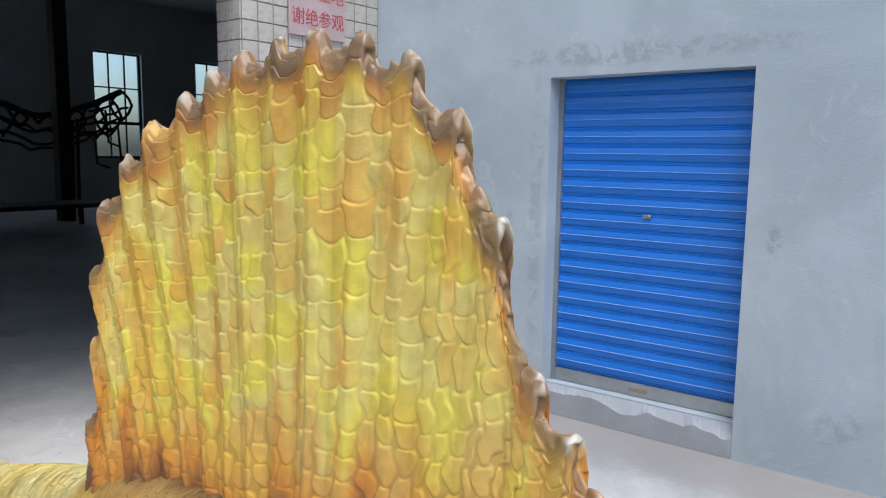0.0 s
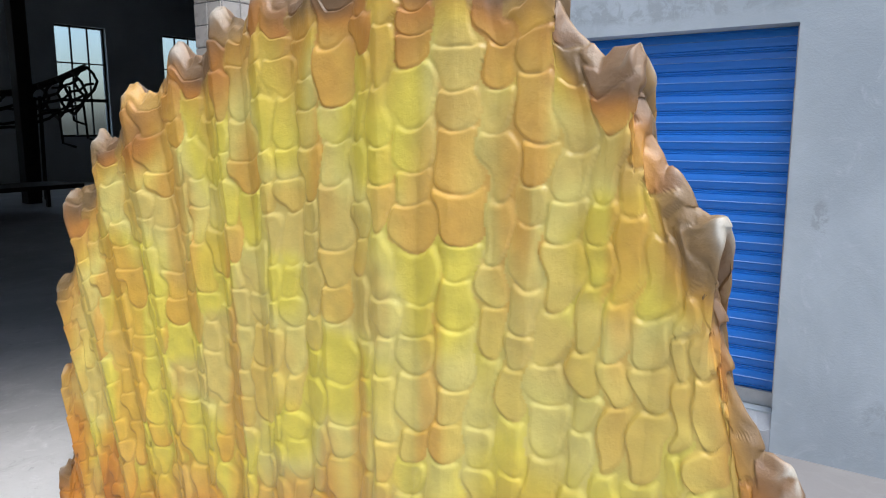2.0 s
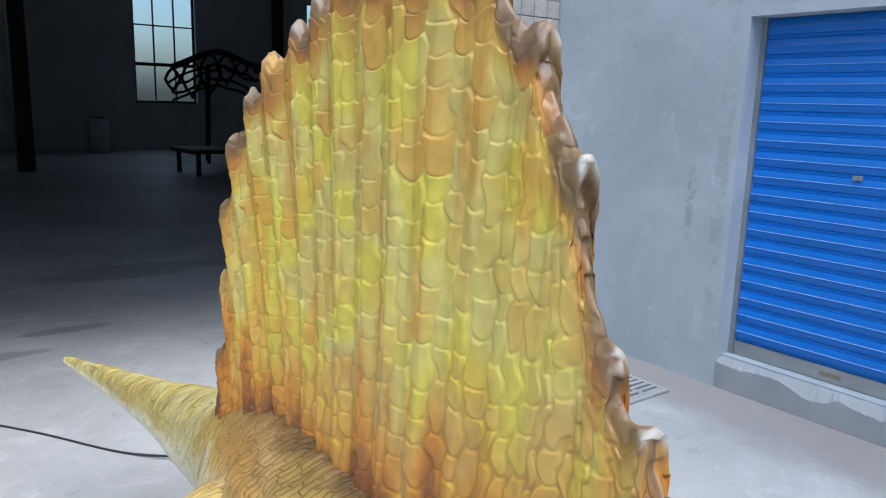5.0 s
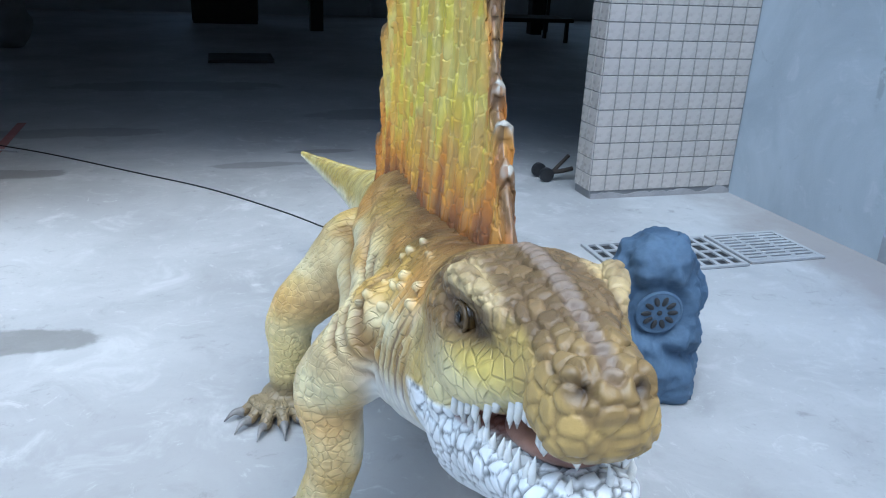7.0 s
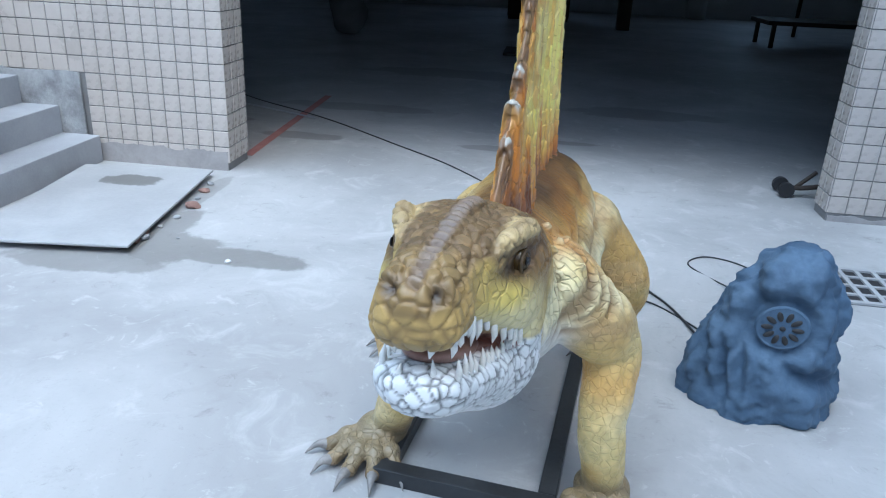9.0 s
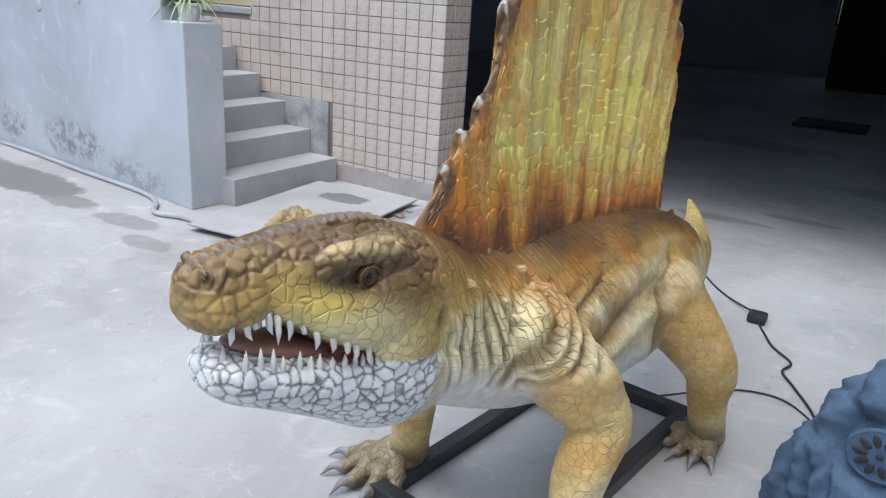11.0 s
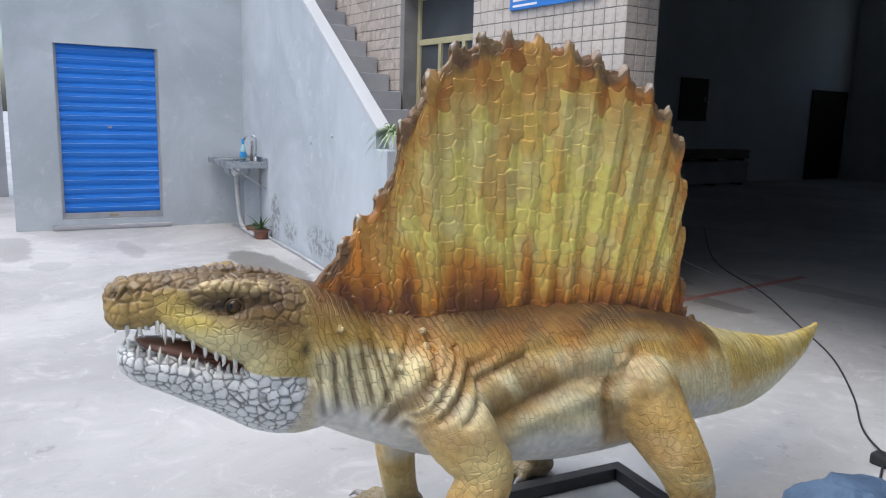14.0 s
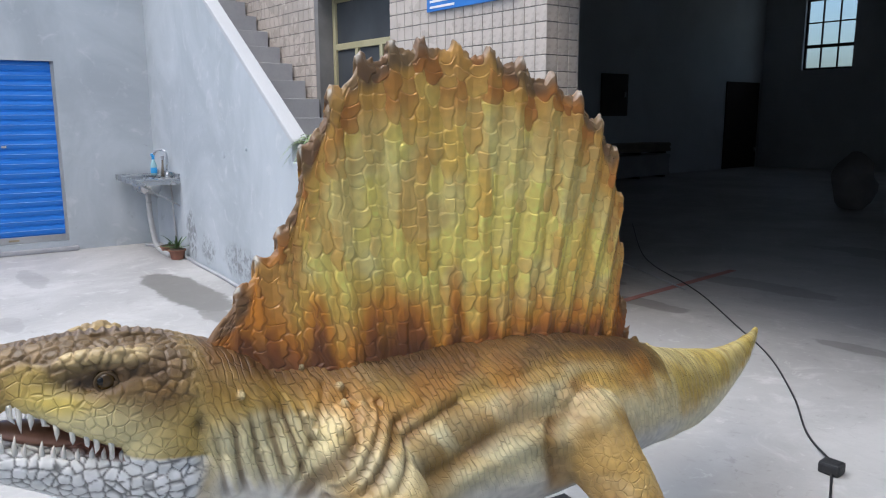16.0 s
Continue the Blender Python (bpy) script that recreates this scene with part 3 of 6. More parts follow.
cap.matrix_world = Matrix.Translation(((XL - 1.6) / 2, -1.5985, top((XL - 1.6) / 2) + 0.002)) @ pose(0, 0, 0, 0, math.degrees(math.atan(SLOPE)), 0) @ Matrix.Diagonal((length, 1, 1, 1))
part("newel", box(-1.628, -1.359, YP - 0.006, -1.345, 0, 1.352, 0.012), M_PLASTER, wall_stair)
wall_stair.matrix_world = ASKEW


# ---- roller doors ----
def roller_door(name, x, y0, y1, z0, z1, face, label):
    """A roller shutter in the plane x between y0 and y1; face is the side that shows, -1 or 1."""
    d = tagged(new(name), label, "roller door", kind="structure")
    n = 18
    pitch = (z1 - z0 - 0.09) / n
    prof = [(0.0, 0.0), (0.04, 0.004), (0.09, 0.004), (0.12, 0.0), (0.15, 0.007), (0.30, 0.012), (0.45, 0.0135), (0.49, 0.0145), (0.53, 0.019), (0.57, 0.0145), (0.70, 0.0125), (0.86, 0.008), (0.90, 0.001), (0.93, 0.004), (0.97, 0.004), (1.0, 0.0)]
    bm = bmesh.new()
    rows = [[bm.verts.new((face * h, y, v * pitch)) for y in (0, y1 - y0)] for v, h in prof]
    # upper slope of the bead painted pale, a sky highlight in the colour
    for k, (a, b) in enumerate(zip(rows, rows[1:])):
        bm.faces.new((a[0], a[1], b[1], b[0])).material_index = int(k == 8)
    bmesh.ops.recalc_face_normals(bm, faces=bm.faces[:])
    first = part("slat", bm, [M_BLUE, M_BLUEGLINT], d)
    first.location = (x, y0, z0 + 0.09)
    for k in range(1, n):
        s = new("slat", first.data)
        s.parent, s.location = d, (x + 0.0006 * math.sin(k * 2.1), y0, z0 + 0.09 + k * pitch)
    part("backing", box(x - face * 0.02, x - face * 0.004, y0, y1, z0, z1), M_BLUE, d)
    bm = box(min(x, x + face * 0.022), max(x, x + face * 0.022), y0 + 0.005, y1 - 0.005, z0, z0 + 0.085, 0.006)
    part("bottom_rail", bm, M_GALV, d, "dusty galvanised bottom rail")
    ym = (y0 + y1) / 2
    bm = box(min(x + face * 0.01, x + face * 0.02), max(x + face * 0.01, x + face * 0.02), ym - 0.03, ym + 0.025, 1.352, 1.378, 0.004)
    tube([(x + face * 0.014, ym - 0.005, 1.365), (x + face * 0.03, ym - 0.005, 1.365)], 0.013, 12, bm)
    part("lock", bm, M_GALV, d, "small dull metal lock plate")
    bm = box(min(x + face * 0.02, x + face * 0.03), max(x + face * 0.02, x + face * 0.03), ym - 0.06, ym + 0.06, z0 + 0.03, z0 + 0.055, 0.004)
    part("pull_handle", bm, M_BRASS, d)
    for y in (y0, y1 - 0.03):
        part("guide_rail", box(min(x, x + face * 0.03), max(x, x + face * 0.03), y - 0.004, y + 0.03, z0, z1 + 0.01), M_GALV, d)
    return d


roller_door("door_1", 5.682, DY0, DY1, 0.203, 2.233, -1, "closed blue steel roller door with a dusty bottom rail")
roller_door("door_2", XL - 0.07, -4.066, -2.798, 0.132, 2.428, 1, "closed blue steel roller door with a dusty bottom rail").matrix_world = ASKEW


# ---- yard things ----
def drain_grate(x0, x1, y0, y1, bars, cross, lengthwise=False):
    g = thing("drain_grate", "worn steel drain grate set flush in the concrete", "drain grate", "drain grates by the wall")
    # a black sheet gives the shade under the bars; nothing is dug out
    part("dark_sheet", box(x0, x1, y0, y1, 0.001, 0.003), M_RUBBER, g)
    bm = box(x0, x1, y0, y0 + 0.03, 0.002, 0.016)
    box(x0, x1, y1 - 0.03, y1, 0.002, 0.016, bm=bm)
    box(x0, x0 + 0.03, y0 + 0.03, y1 - 0.03, 0.002, 0.016, bm=bm)
    box(x1 - 0.03, x1, y0 + 0.03, y1 - 0.03, 0.002, 0.016, bm=bm)
    part("rim", bm, M_PLATE, g)
    for k in range(1, bars):
        f = k / bars
        x, y = x0 + (x1 - x0) * f, y0 + (y1 - y0) * f
        bm = box(x0 + 0.03, x1 - 0.03, y - 0.014, y + 0.014, 0.002, 0.014) if lengthwise else box(x - 0.014, x + 0.014, y0 + 0.03, y1 - 0.03, 0.002, 0.014)
        part("bar", bm, M_PLATE, g)
    for k in range(1, cross):
        f = k / cross
        x, y = x0 + (x1 - x0) * f, y0 + (y1 - y0) * f
        bm = box(x - 0.016, x + 0.016, y0 + 0.03, y1 - 0.03, 0.002, 0.0125) if lengthwise else box(x0 + 0.03, x1 - 0.03, y - 0.012, y + 0.012, 0.002, 0.0125)
        part("cross_bar", bm, M_PLATE, g)


drain_grate(3.74, 4.63, -1.62, -1.11, 9, 4)
drain_grate(4.66, 5.21, -1.6, -1.1, 10, 3, True)

slab = thing("steel_plate", "pale worn steel plate on bricks at the foot of the stairs", "steel plate")
part("plate", box(-0.97, 0, -1.56, 0, 0.04, 0.055, 0.004), M_PLATE, slab)
for x, y, w in ((-0.12, -1.4, 0.2), (-0.16, -0.8, 0.22), (-0.85, -1.4, 0.24), (-0.9, -0.5, 0.2)):
    part("support", box(x, x + 0.1, y, y + w, 0, 0.04, 0.006), M_BRICK, slab)
slab.matrix_world = pose(-0.215, -0.35, 0, 0, 0, 7)
for k, (x, y, r, tone) in enumerate(((-0.05, -1.05, 0.045, M_BRICK), (-0.05, -1.27, 0.022, M_PLATE), (-0.07, -1.66, 0.03, M_DADO), (-0.11, -1.73, 0.02, M_PLATE), (0.55, -1.87, 0.016, M_WHITE), (-0.12, -0.72, 0.03, M_BRICK), (-0.15, -0.55, 0.024, M_DADO), (-0.07, -1.45, 0.016, M_DADO), (-0.09, -0.88, 0.018, M_DADO), (0.12, -1.6, 0.01, M_DADO))):
    bm = bmesh.new()
    bmesh.ops.create_icosphere(bm, subdivisions=2, radius=r)
    for v in bm.verts:
        v.co *= 1 + 0.45 * noise.noise(v.co * 40 + Vector((k, 2 * k, 5)))
        v.co = Vector((v.co.x * 1.2, v.co.y, max(v.co.z * 0.7, -0.35 * r))) + Vector((x, y, 0.35 * r))
    tagged(link_mesh("brick_fragment", bm, tone), "broken brick and mortar lump beside the steel plate", "rubble", "rubble along the steel plate")


def rock_speaker():
    """A hollow fibreglass rock with a round loudspeaker grille in its front."""
    r = thing("rock_speaker", "blue-grey fibreglass rock loudspeaker standing on the concrete", "loudspeaker")
    bm = bmesh.new()
    bmesh.ops.create_icosphere(bm, subdivisions=6, radius=1)
    gx, gz = 0.01, 0.43
    for v in bm.verts:
        d = v.co.normalized()
        h = (d.z + 1) / 2
        z = max(0, -0.12 + 0.84 * h)
        k = min(1, z / 0.7)
        ring = max(0.0, 1 - (max(0, z - 0.5) / 0.23) ** 2) ** 0.5
        left, right = -0.29 + 0.24 * k ** 2.0, 0.27 - 0.06 * k ** 2
        mid, wide = (left + right) / 2, (right - left) / 2
        flat = math.hypot(d.x, d.y) + 1e-6
        p = Vector((mid + d.x / flat * wide * (0.25 + 0.75 * ring), d.y / flat * (0.21 - 0.05 * k) * (0.25 + 0.75 * ring), z))
        if h < 0.13:
            p.x, p.y = p.x * flat / 0.66, p.y * flat / 0.66
        boxy = max(abs(d.x), abs(d.y)) / max(1e-6, math.hypot(d.x, d.y))
        p.x *= 1 + 0.13 * (1 - boxy)
        n1 = noise.noise(p * 5.0 + Vector((3, 1, 7)))
        n2 = noise.noise(Vector((p.x * 13, p.y * 13, p.z * 5)) + Vector((1, 5, 2)))
        n3 = noise.noise(p * 34.0)
        rd = noise.ridged_multi_fractal(p * 6, 1.0, 2.0, 4, 1.0, 2.0) if p.z > 0.02 else 1.0
        ang = math.atan2(d.y, d.x)
        fold = abs(math.sin(ang * 4.5 + 1.2 * noise.noise(p * 4))) ** 0.6 - 0.6
        shelf = abs(math.sin(p.z * 11 + 2.2 * noise.noise(p * 3.5 + Vector((9, 2, 4))))) - 0.5
        near_d = noise.voronoi(Vector((p.x * 7, p.y * 7, p.z * 2.6)) + 0.5 * Vector((n1, n2, n1)))[0]
        facet = min(0.5, near_d[1] - near_d[0])
        push = 0.022 * n1 + 0.055 * (facet - 0.2) + 0.014 * n2 + 0.013 * n3 + 0.016 * (rd - 1) + 0.02 * fold * (1 - 0.8 * k) + 0.01 * shelf * k
        if d.y < 0:
            drape = math.exp(-((p.x + 0.14) / 0.1) ** 2) * max(0.0, 1 - abs(p.z - 0.22) / 0.24)
            push += 0.022 * drape * math.sin(p.x * 95 + 9 * p.z)
            push += 0.035 * math.exp(-((p.x - 0.13) / 0.09) ** 2 - ((p.z - 0.1) / 0.09) ** 2)
            push -= 0.03 * math.exp(-((p.z - 0.24 + 0.5 * (p.x - 0.1)) / 0.03) ** 2) * max(0.0, min(1.0, (p.x + 0.02) * 9))
        push += 0.03 * math.exp(-((p.x - 0.06) / 0.09) ** 2 - ((p.z - 0.62) / 0.07) ** 2) - 0.03 * math.exp(-((p.x + 0.09) / 0.03) ** 2) * max(0.0, p.z - 0.4) * 5
        near_grille = max(0.0, 1 - math.hypot(p.x - gx, p.z - gz) / 0.15)
        if d.y < 0 and near_grille > 0:
            push = push * max(0, 1 - 2.5 * near_grille) - 0.035 * min(1, 5 * near_grille)
        q = p + Vector((d.x, d.y, d.z * 0.6)) * push
        q.z = max(0.0, q.z)
        if q.z > 0.45:
            q.x -= (q.z - 0.45) * 0.1
        v.co = q
    body = part("rock_body", bm, M_ROCK, r, smooth=True)
    y = -0.172
    bm = bmesh.new()
    ring = [(gx + 0.088 * math.cos(a), y + 0.008, gz + 0.088 * math.sin(a)) for a in np.linspace(0, 2 * math.pi, 37)]
    tube(ring, 0.008, 8, bm, caps=False)
    m = Matrix.Translation((gx, y + 0.008, gz)) @ Matrix.Rotation(math.pi / 2, 4, "X")
    bmesh.ops.create_cone(bm, cap_ends=True, segments=36, radius1=0.085, radius2=0.085, depth=0.012, matrix=m)
    grille = part("grille", bm, M_ROCK, r, "round speaker grille")
    for k in range(11):
        a = 2 * math.pi * k / 10
        rr, size = (0.053, (0.022, 0.006, 0.011)) if k < 10 else (0.0, (0.011, 0.006, 0.011))
        bm = bmesh.new()
        m = Matrix.Translation((gx + rr * math.cos(a), y, gz + rr * math.sin(a))) @ Matrix.Rotation(-a, 4, "Y") @ Matrix.Diagonal((*size, 1))
        bmesh.ops.create_uvsphere(bm, u_segments=12, v_segments=6, radius=1, matrix=m)
        part("slot", bm, M_RUBBER, grille)
    return r


rock = rock_speaker()
rock.matrix_world = pose(3.2, -2.675, 0, 0, 0, -8) @ Matrix.Diagonal((1.03, 1.0, 0.945, 1))


def cable(name, points, radius, label, mat=None, plug=False):
    ob = link_mesh(name, tube(bend(points, 8), radius, 8), mat or M_RUBBER, True)
    return tagged(ob, label, "cable")


c1 = thing("power_cable", "black power cable lying across the concrete with an inline plug", "cable")
part("cord", tube(bend([(2.55, -0.93, 0.03), (2.27, -0.62, 0.006), (1.95, -0.13, 0.006), (1.46, 0.5, 0.006), (0.92, 1.02, 0.006), (0.2, 1.7, 0.006), (-0.3, 2.1, 0.006), (-1.05, 2.63, 0.006), (-1.78, 3.36, 0.006), (-3.3, 5.2, 0.006)], 8), 0.006, 8), M_RUBBER, c1, smooth=True)
part("plug", box(2.5, 2.6, -1.01, -0.92, 0.0, 0.06, 0.015), M_RUBBER, c1)
part("tail_cord", tube(bend([(2.57, -1.01, 0.01), (2.63, -1.15, 0.01), (2.69, -1.28, 0.01), (2.8, -1.42, 0.01), (2.78, -1.55, 0.01), (2.86, -1.7, 0.01), (2.98, -1.95, 0.01), (3.1, -2.45, 0.02)], 8), 0.006, 8), M_RUBBER, c1, smooth=True)
cable("speaker_cable", [(3.12, -2.5, 0.1), (3.05, -2.1, 0.01), (2.86, -1.86, 0.008), (2.68, -1.86, 0.008), (2.52, -2.02, 0.02), (2.38, -2.25, 0.05)], 0.0045, "black speaker cable from the rock to the steel base")
cable("speaker_cable", [(3.2, -2.5, 0.3), (3.5, -1.9, 0.03), (3.52, -1.3, 0.008), (3.3, -1.12, 0.008), (3.15, -1.27, 0.008), (3.3, -1.57, 0.02), (3.3, -2.4, 0.3)], 0.0045, "black speaker cable looped behind the rock")
cable("garden_hose", [(-6.3, -1.9, 0.02), (-5.9, -1.72, 0.02), (-5.2, -1.7, 0.02), (-4.4, -1.705, 0.02), (-3.6, -1.695, 0.02), (-2.9, -1.71, 0.02), (-2.2, -1.7, 0.02), (-1.85, -1.72, 0.02), (-1.62, -1.8, 0.02), (-1.5, -1.9, 0.02), (-1.38, -1.93, 0.02), (-1.2, -1.86, 0.02), (-0.95, -1.85, 0.02), (-0.7, -1.82, 0.02)], 0.02, "grey plastic hose along the foot of the stair wall", M_HOSE).matrix_world = ASKEW

# steel base under the statue
base = thing("display_frame", "black welded steel frame under the statue", "steel frame")
STAND = Matrix.Translation((2.21, -2.86, 0)) @ Matrix.Rotation(radians(-7.4), 4, "Z") @ Matrix.Translation((0, 2.5, 0))
base.matrix_world = STAND
FX0, FX1, FY0, FY1 = -0.36, 0.25, -3.2, -1.88
for x0, x1, y0, y1 in ((FX0, FX1, FY0, FY0 + 0.06), (FX0, FX1, FY1 - 0.06, FY1), (FX0, FX0 + 0.06, FY0 + 0.06, FY1 - 0.06), (FX1 - 0.06, FX1, FY0 + 0.06, FY1 - 0.06)):
    part("bar", box(x0, x1, y0, y1, 0.0, 0.06, 0.005), M_BLACKSTEEL, base)


def sink():
    """A sheet-steel sink top on the stair wall, set into the corner, with a pressed basin, brackets, a tap and a waste pipe."""
    s = thing("sink", "dull stainless steel wall sink with a swan-neck tap", "sink")
    x0, x1, y0, y1, z = -6.486, -5.216, -2.186, YP - 0.004, 0.955
    bx0, bx1, by0, by1 = -6.0, -5.42, -2.12, -1.8
    bm = box(x0, bx0, y0, y1, z, z + 0.022, 0.005)
    box(bx1, x1, y0, y1, z, z + 0.022, 0.005, bm)
    box(bx0, bx1, y0, by0, z, z + 0.022, 0.005, bm)
    box(bx0, bx1, by1, y1, z, z + 0.022, 0.005, bm)
    box(x0, x1, y0, y0 + 0.012, z - 0.05, z, 0.003, bm)
    box(x0, x0 + 0.012, y0 + 0.012, y1, z - 0.05, z, 0.003, bm)
    box(x1 - 0.012, x1, y0 + 0.012, y1, z - 0.05, z, 0.003, bm)
    box(x0, x1, y1 - 0.015, y1, z + 0.022, z + 0.08, 0.003, bm)
    part("top", bm, M_STAINLESS, s)
    bm = bmesh.new()
    rings = []
    for d, inset in ((0.0, 0.0), (-0.05, 0.008), (-0.13, 0.025), (-0.17, 0.06), (-0.18, 0.12), (-0.172, 0.12), (-0.162, 0.07), (-0.12, 0.035), (-0.05, 0.018), (0.0, 0.012)):
        w, h = (bx1 - bx0) / 2 - inset, (by1 - by0) / 2 - inset
        rings.append([bm.verts.new(((bx0 + bx1) / 2 + w * math.copysign(abs(math.cos(a)) ** 0.45, math.cos(a)), (by0 + by1) / 2 + h * math.copysign(abs(math.sin(a)) ** 0.45, math.sin(a)), z + d)) for a in (2 * math.pi * k / 28 for k in range(28))])
    for p, q in zip(rings, rings[1:]):
        for k in range(28):
            bm.faces.new((p[k], p[(k + 1) % 28], q[(k + 1) % 28], q[k]))
    bm.faces.new(rings[4])
    bm.faces.new(rings[5][::-1])
    bmesh.ops.recalc_face_normals(bm, faces=bm.faces[:])
    part("basin", bm, M_STAINLESS, s, smooth=True)
    x = -5.57
    part("tap", tube(bend([(x, -1.73, z + 0.02), (x, -1.73, z + 0.3), (x - 0.04, -1.76, z + 0.36), (x - 0.12, -1.82, z + 0.35), (x - 0.15, -1.85, z + 0.3)], 6), 0.014, 10), M_STAINLESS, s, smooth=True)
    part("tap_base", tube([(x, -1.73, z + 0.02), (x, -1.73, z + 0.05), (x, -1.73, z + 0.08)], [0.03, 0.024, 0.018], 12), M_STAINLESS, s, smooth=True)
    part("trap", tube([(-5.72, -1.95, z - 0.18), (-5.72, -1.95, z - 0.25), (-5.72, -1.95, z - 0.3)], [0.04, 0.034, 0.028], 12), M_PVC, s, smooth=True)
    part("waste_pipe", tube(bend([(-5.72, -1.95, z - 0.29), (-5.72, -1.94, 0.45), (-5.7, -1.9, 0.12), (-5.5, -1.86, 0.035), (-5.2, -1.84, 0.03)], 6), 0.034, 12), M_PVC, s, smooth=True)
    part("supply_pipe", tube(bend([(x, -1.7, z - 0.01), (x, -1.69, 0.6), (x + 0.05, -1.68, 0.1), (x + 0.06, -1.68, 0.0)], 5), 0.012, 8), M_PVC, s, smooth=True)
    for bx in (x0 + 0.06, x1 - 0.08):
        bm = box(bx, bx + 0.03, y0 + 0.05, y1, z - 0.05, z - 0.002, 0.004)
        tube([(bx + 0.015, y0 + 0.08, z - 0.05), (bx + 0.015, y1 - 0.01, z - 0.32)], 0.011, 8, bm)
        part("bracket", bm, M_GALV, s)
    s.matrix_world = ASKEW


sink()
bt = thing("spray_bottle", "clear plastic spray bottle with a blue trigger head on the sink", "bottle")
bx, by, bz = -5.98, -1.8, 0.978
part("bottle", tube([(bx, by, bz), (bx, by, bz + 0.004), (bx, by, bz + 0.13), (bx, by, bz + 0.18), (bx, by, bz + 0.21)], [0.03, 0.04, 0.04, 0.022, 0.015], 16), M_CLEAR, bt, smooth=True)
part("label", tube([(bx, by, bz + 0.03), (bx, by, bz + 0.1)], 0.0412, 16), M_BOTTLE, bt, "blue paper band")
bm = tube([(bx, by, bz + 0.205), (bx, by, bz + 0.24)], 0.018, 10)
box(bx - 0.075, bx + 0.04, by - 0.016, by + 0.016, bz + 0.24, bz + 0.28, 0.008, bm)
tube([(bx - 0.035, by, bz + 0.245), (bx - 0.05, by, bz + 0.2), (bx - 0.045, by, bz + 0.17)], [0.008, 0.007, 0.005], 8, bm)
part("trigger_head", bm, M_BOTTLE, bt, "blue plastic trigger head")
bt.matrix_world = ASKEW
br2 = thing("scrub_brush", "upright wooden dish brush beside the tap", "brush")
part("handle", tube([(-5.7, -1.76, 0.978), (-5.7, -1.755, 1.08), (-5.695, -1.75, 1.2)], [0.022, 0.014, 0.011], 10), M_CRATE, br2, smooth=True)
part("bristles", tube([(-5.695, -1.75, 1.19), (-5.692, -1.75, 1.24)], [0.016, 0.024], 10), M_HOSE, br2)
br2.matrix_world = ASKEW
for cx, cz, k in ((-3.44, 1.345, 1.0), (-2.75, 1.42, 0.45), (-4.6, 1.75, 0.4)):
    bm = ball(cx, YP, cz, 0.055 * k, 0.012, 0.045 * k)
    for v in bm.verts:
        v.co += Vector((0.02, 0.004, 0.02)) * k * noise.noise(v.co * 30)
    tagged(link_mesh("plaster_chip", bm, M_PLASTER, True), "chipped pale plaster lump on the stair wall", "plaster chip").matrix_world = ASKEW


def leafy(bm, x, y, z, count, length, width, droop, rng):
    """A rosette of long arching strap leaves."""
    for k in range(count):
        a = rng.uniform(0, 2 * math.pi)
        l, up = length * rng.uniform(0.6, 1.1), rng.uniform(0.3, 1.0)
        prev = None
        for i in range(7):
            s = i / 6
            out = l * s * (0.55 + 0.45 * (1 - up))
            h = l * (up * s - droop * s * s)
            w = width * (1 - s) ** 0.6 * min(1, 0.5 + 2 * s)
            c = Vector((x + out * math.cos(a), y + out * math.sin(a), z + h))
            side = Vector((-math.sin(a), math.cos(a), 0)) * w
            row = [bm.verts.new(c - side + Vector((0, 0, w * 0.5))), bm.verts.new(c), bm.verts.new(c + side + Vector((0, 0, w * 0.5)))]
            if prev:
                bm.faces.new((prev[0], prev[1], row[1], row[0]))
                bm.faces.new((prev[1], prev[2], row[2], row[1]))
            prev = row
    return bm


def pot_plant(x, y, z, r, h, leaves, length, width, droop, pot_mat, leaf_mat, label, seed):
    p = thing("potted_plant", label, "potted plant")
    part("pot", tube([(x, y, z), (x, y, z + h * 0.85), (x, y, z + h * 0.86), (x, y, z + h)], [r * 0.72, r * 0.95, r * 1.08, r * 1.08], 20), pot_mat, p, smooth=False)
    part("soil", tube([(x, y, z + h), (x, y, z + h + 0.012)], [r * 0.95, r * 0.6], 16), M_SOIL, p)
    part("leaves", leafy(bmesh.new(), x, y, z + h, leaves, length, width, droop, random.Random(seed)), leaf_mat, p)


pot_plant(-1.49, -1.5, 1.352, 0.09, 0.13, 60, 0.4, 0.011, 0.9, M_WHITEPOT, M_LEAF, "spider plant in a white pot on the stair newel", 3)
pot_plant(-5.08, -1.47, 0, 0.1, 0.12, 12, 0.36, 0.016, 0.35, M_POT, M_DARKLEAF, "small aloe in a clay pot by the stair wall", 5)
pot_plant(-5.48, -1.43, 0, 0.11, 0.11, 8, 0.2, 0.014, 0.6, M_POT, M_DARKLEAF, "low green plant in a clay pot by the wall", 8)

# signs
sg = thing("sign", "faded pink notice board with red writing on the tiled pier", "sign")
part("board", box(4.634, 5.155, YF - 0.022, YF - 0.006, 2.525, 2.93, 0.003), M_SIGN, sg)


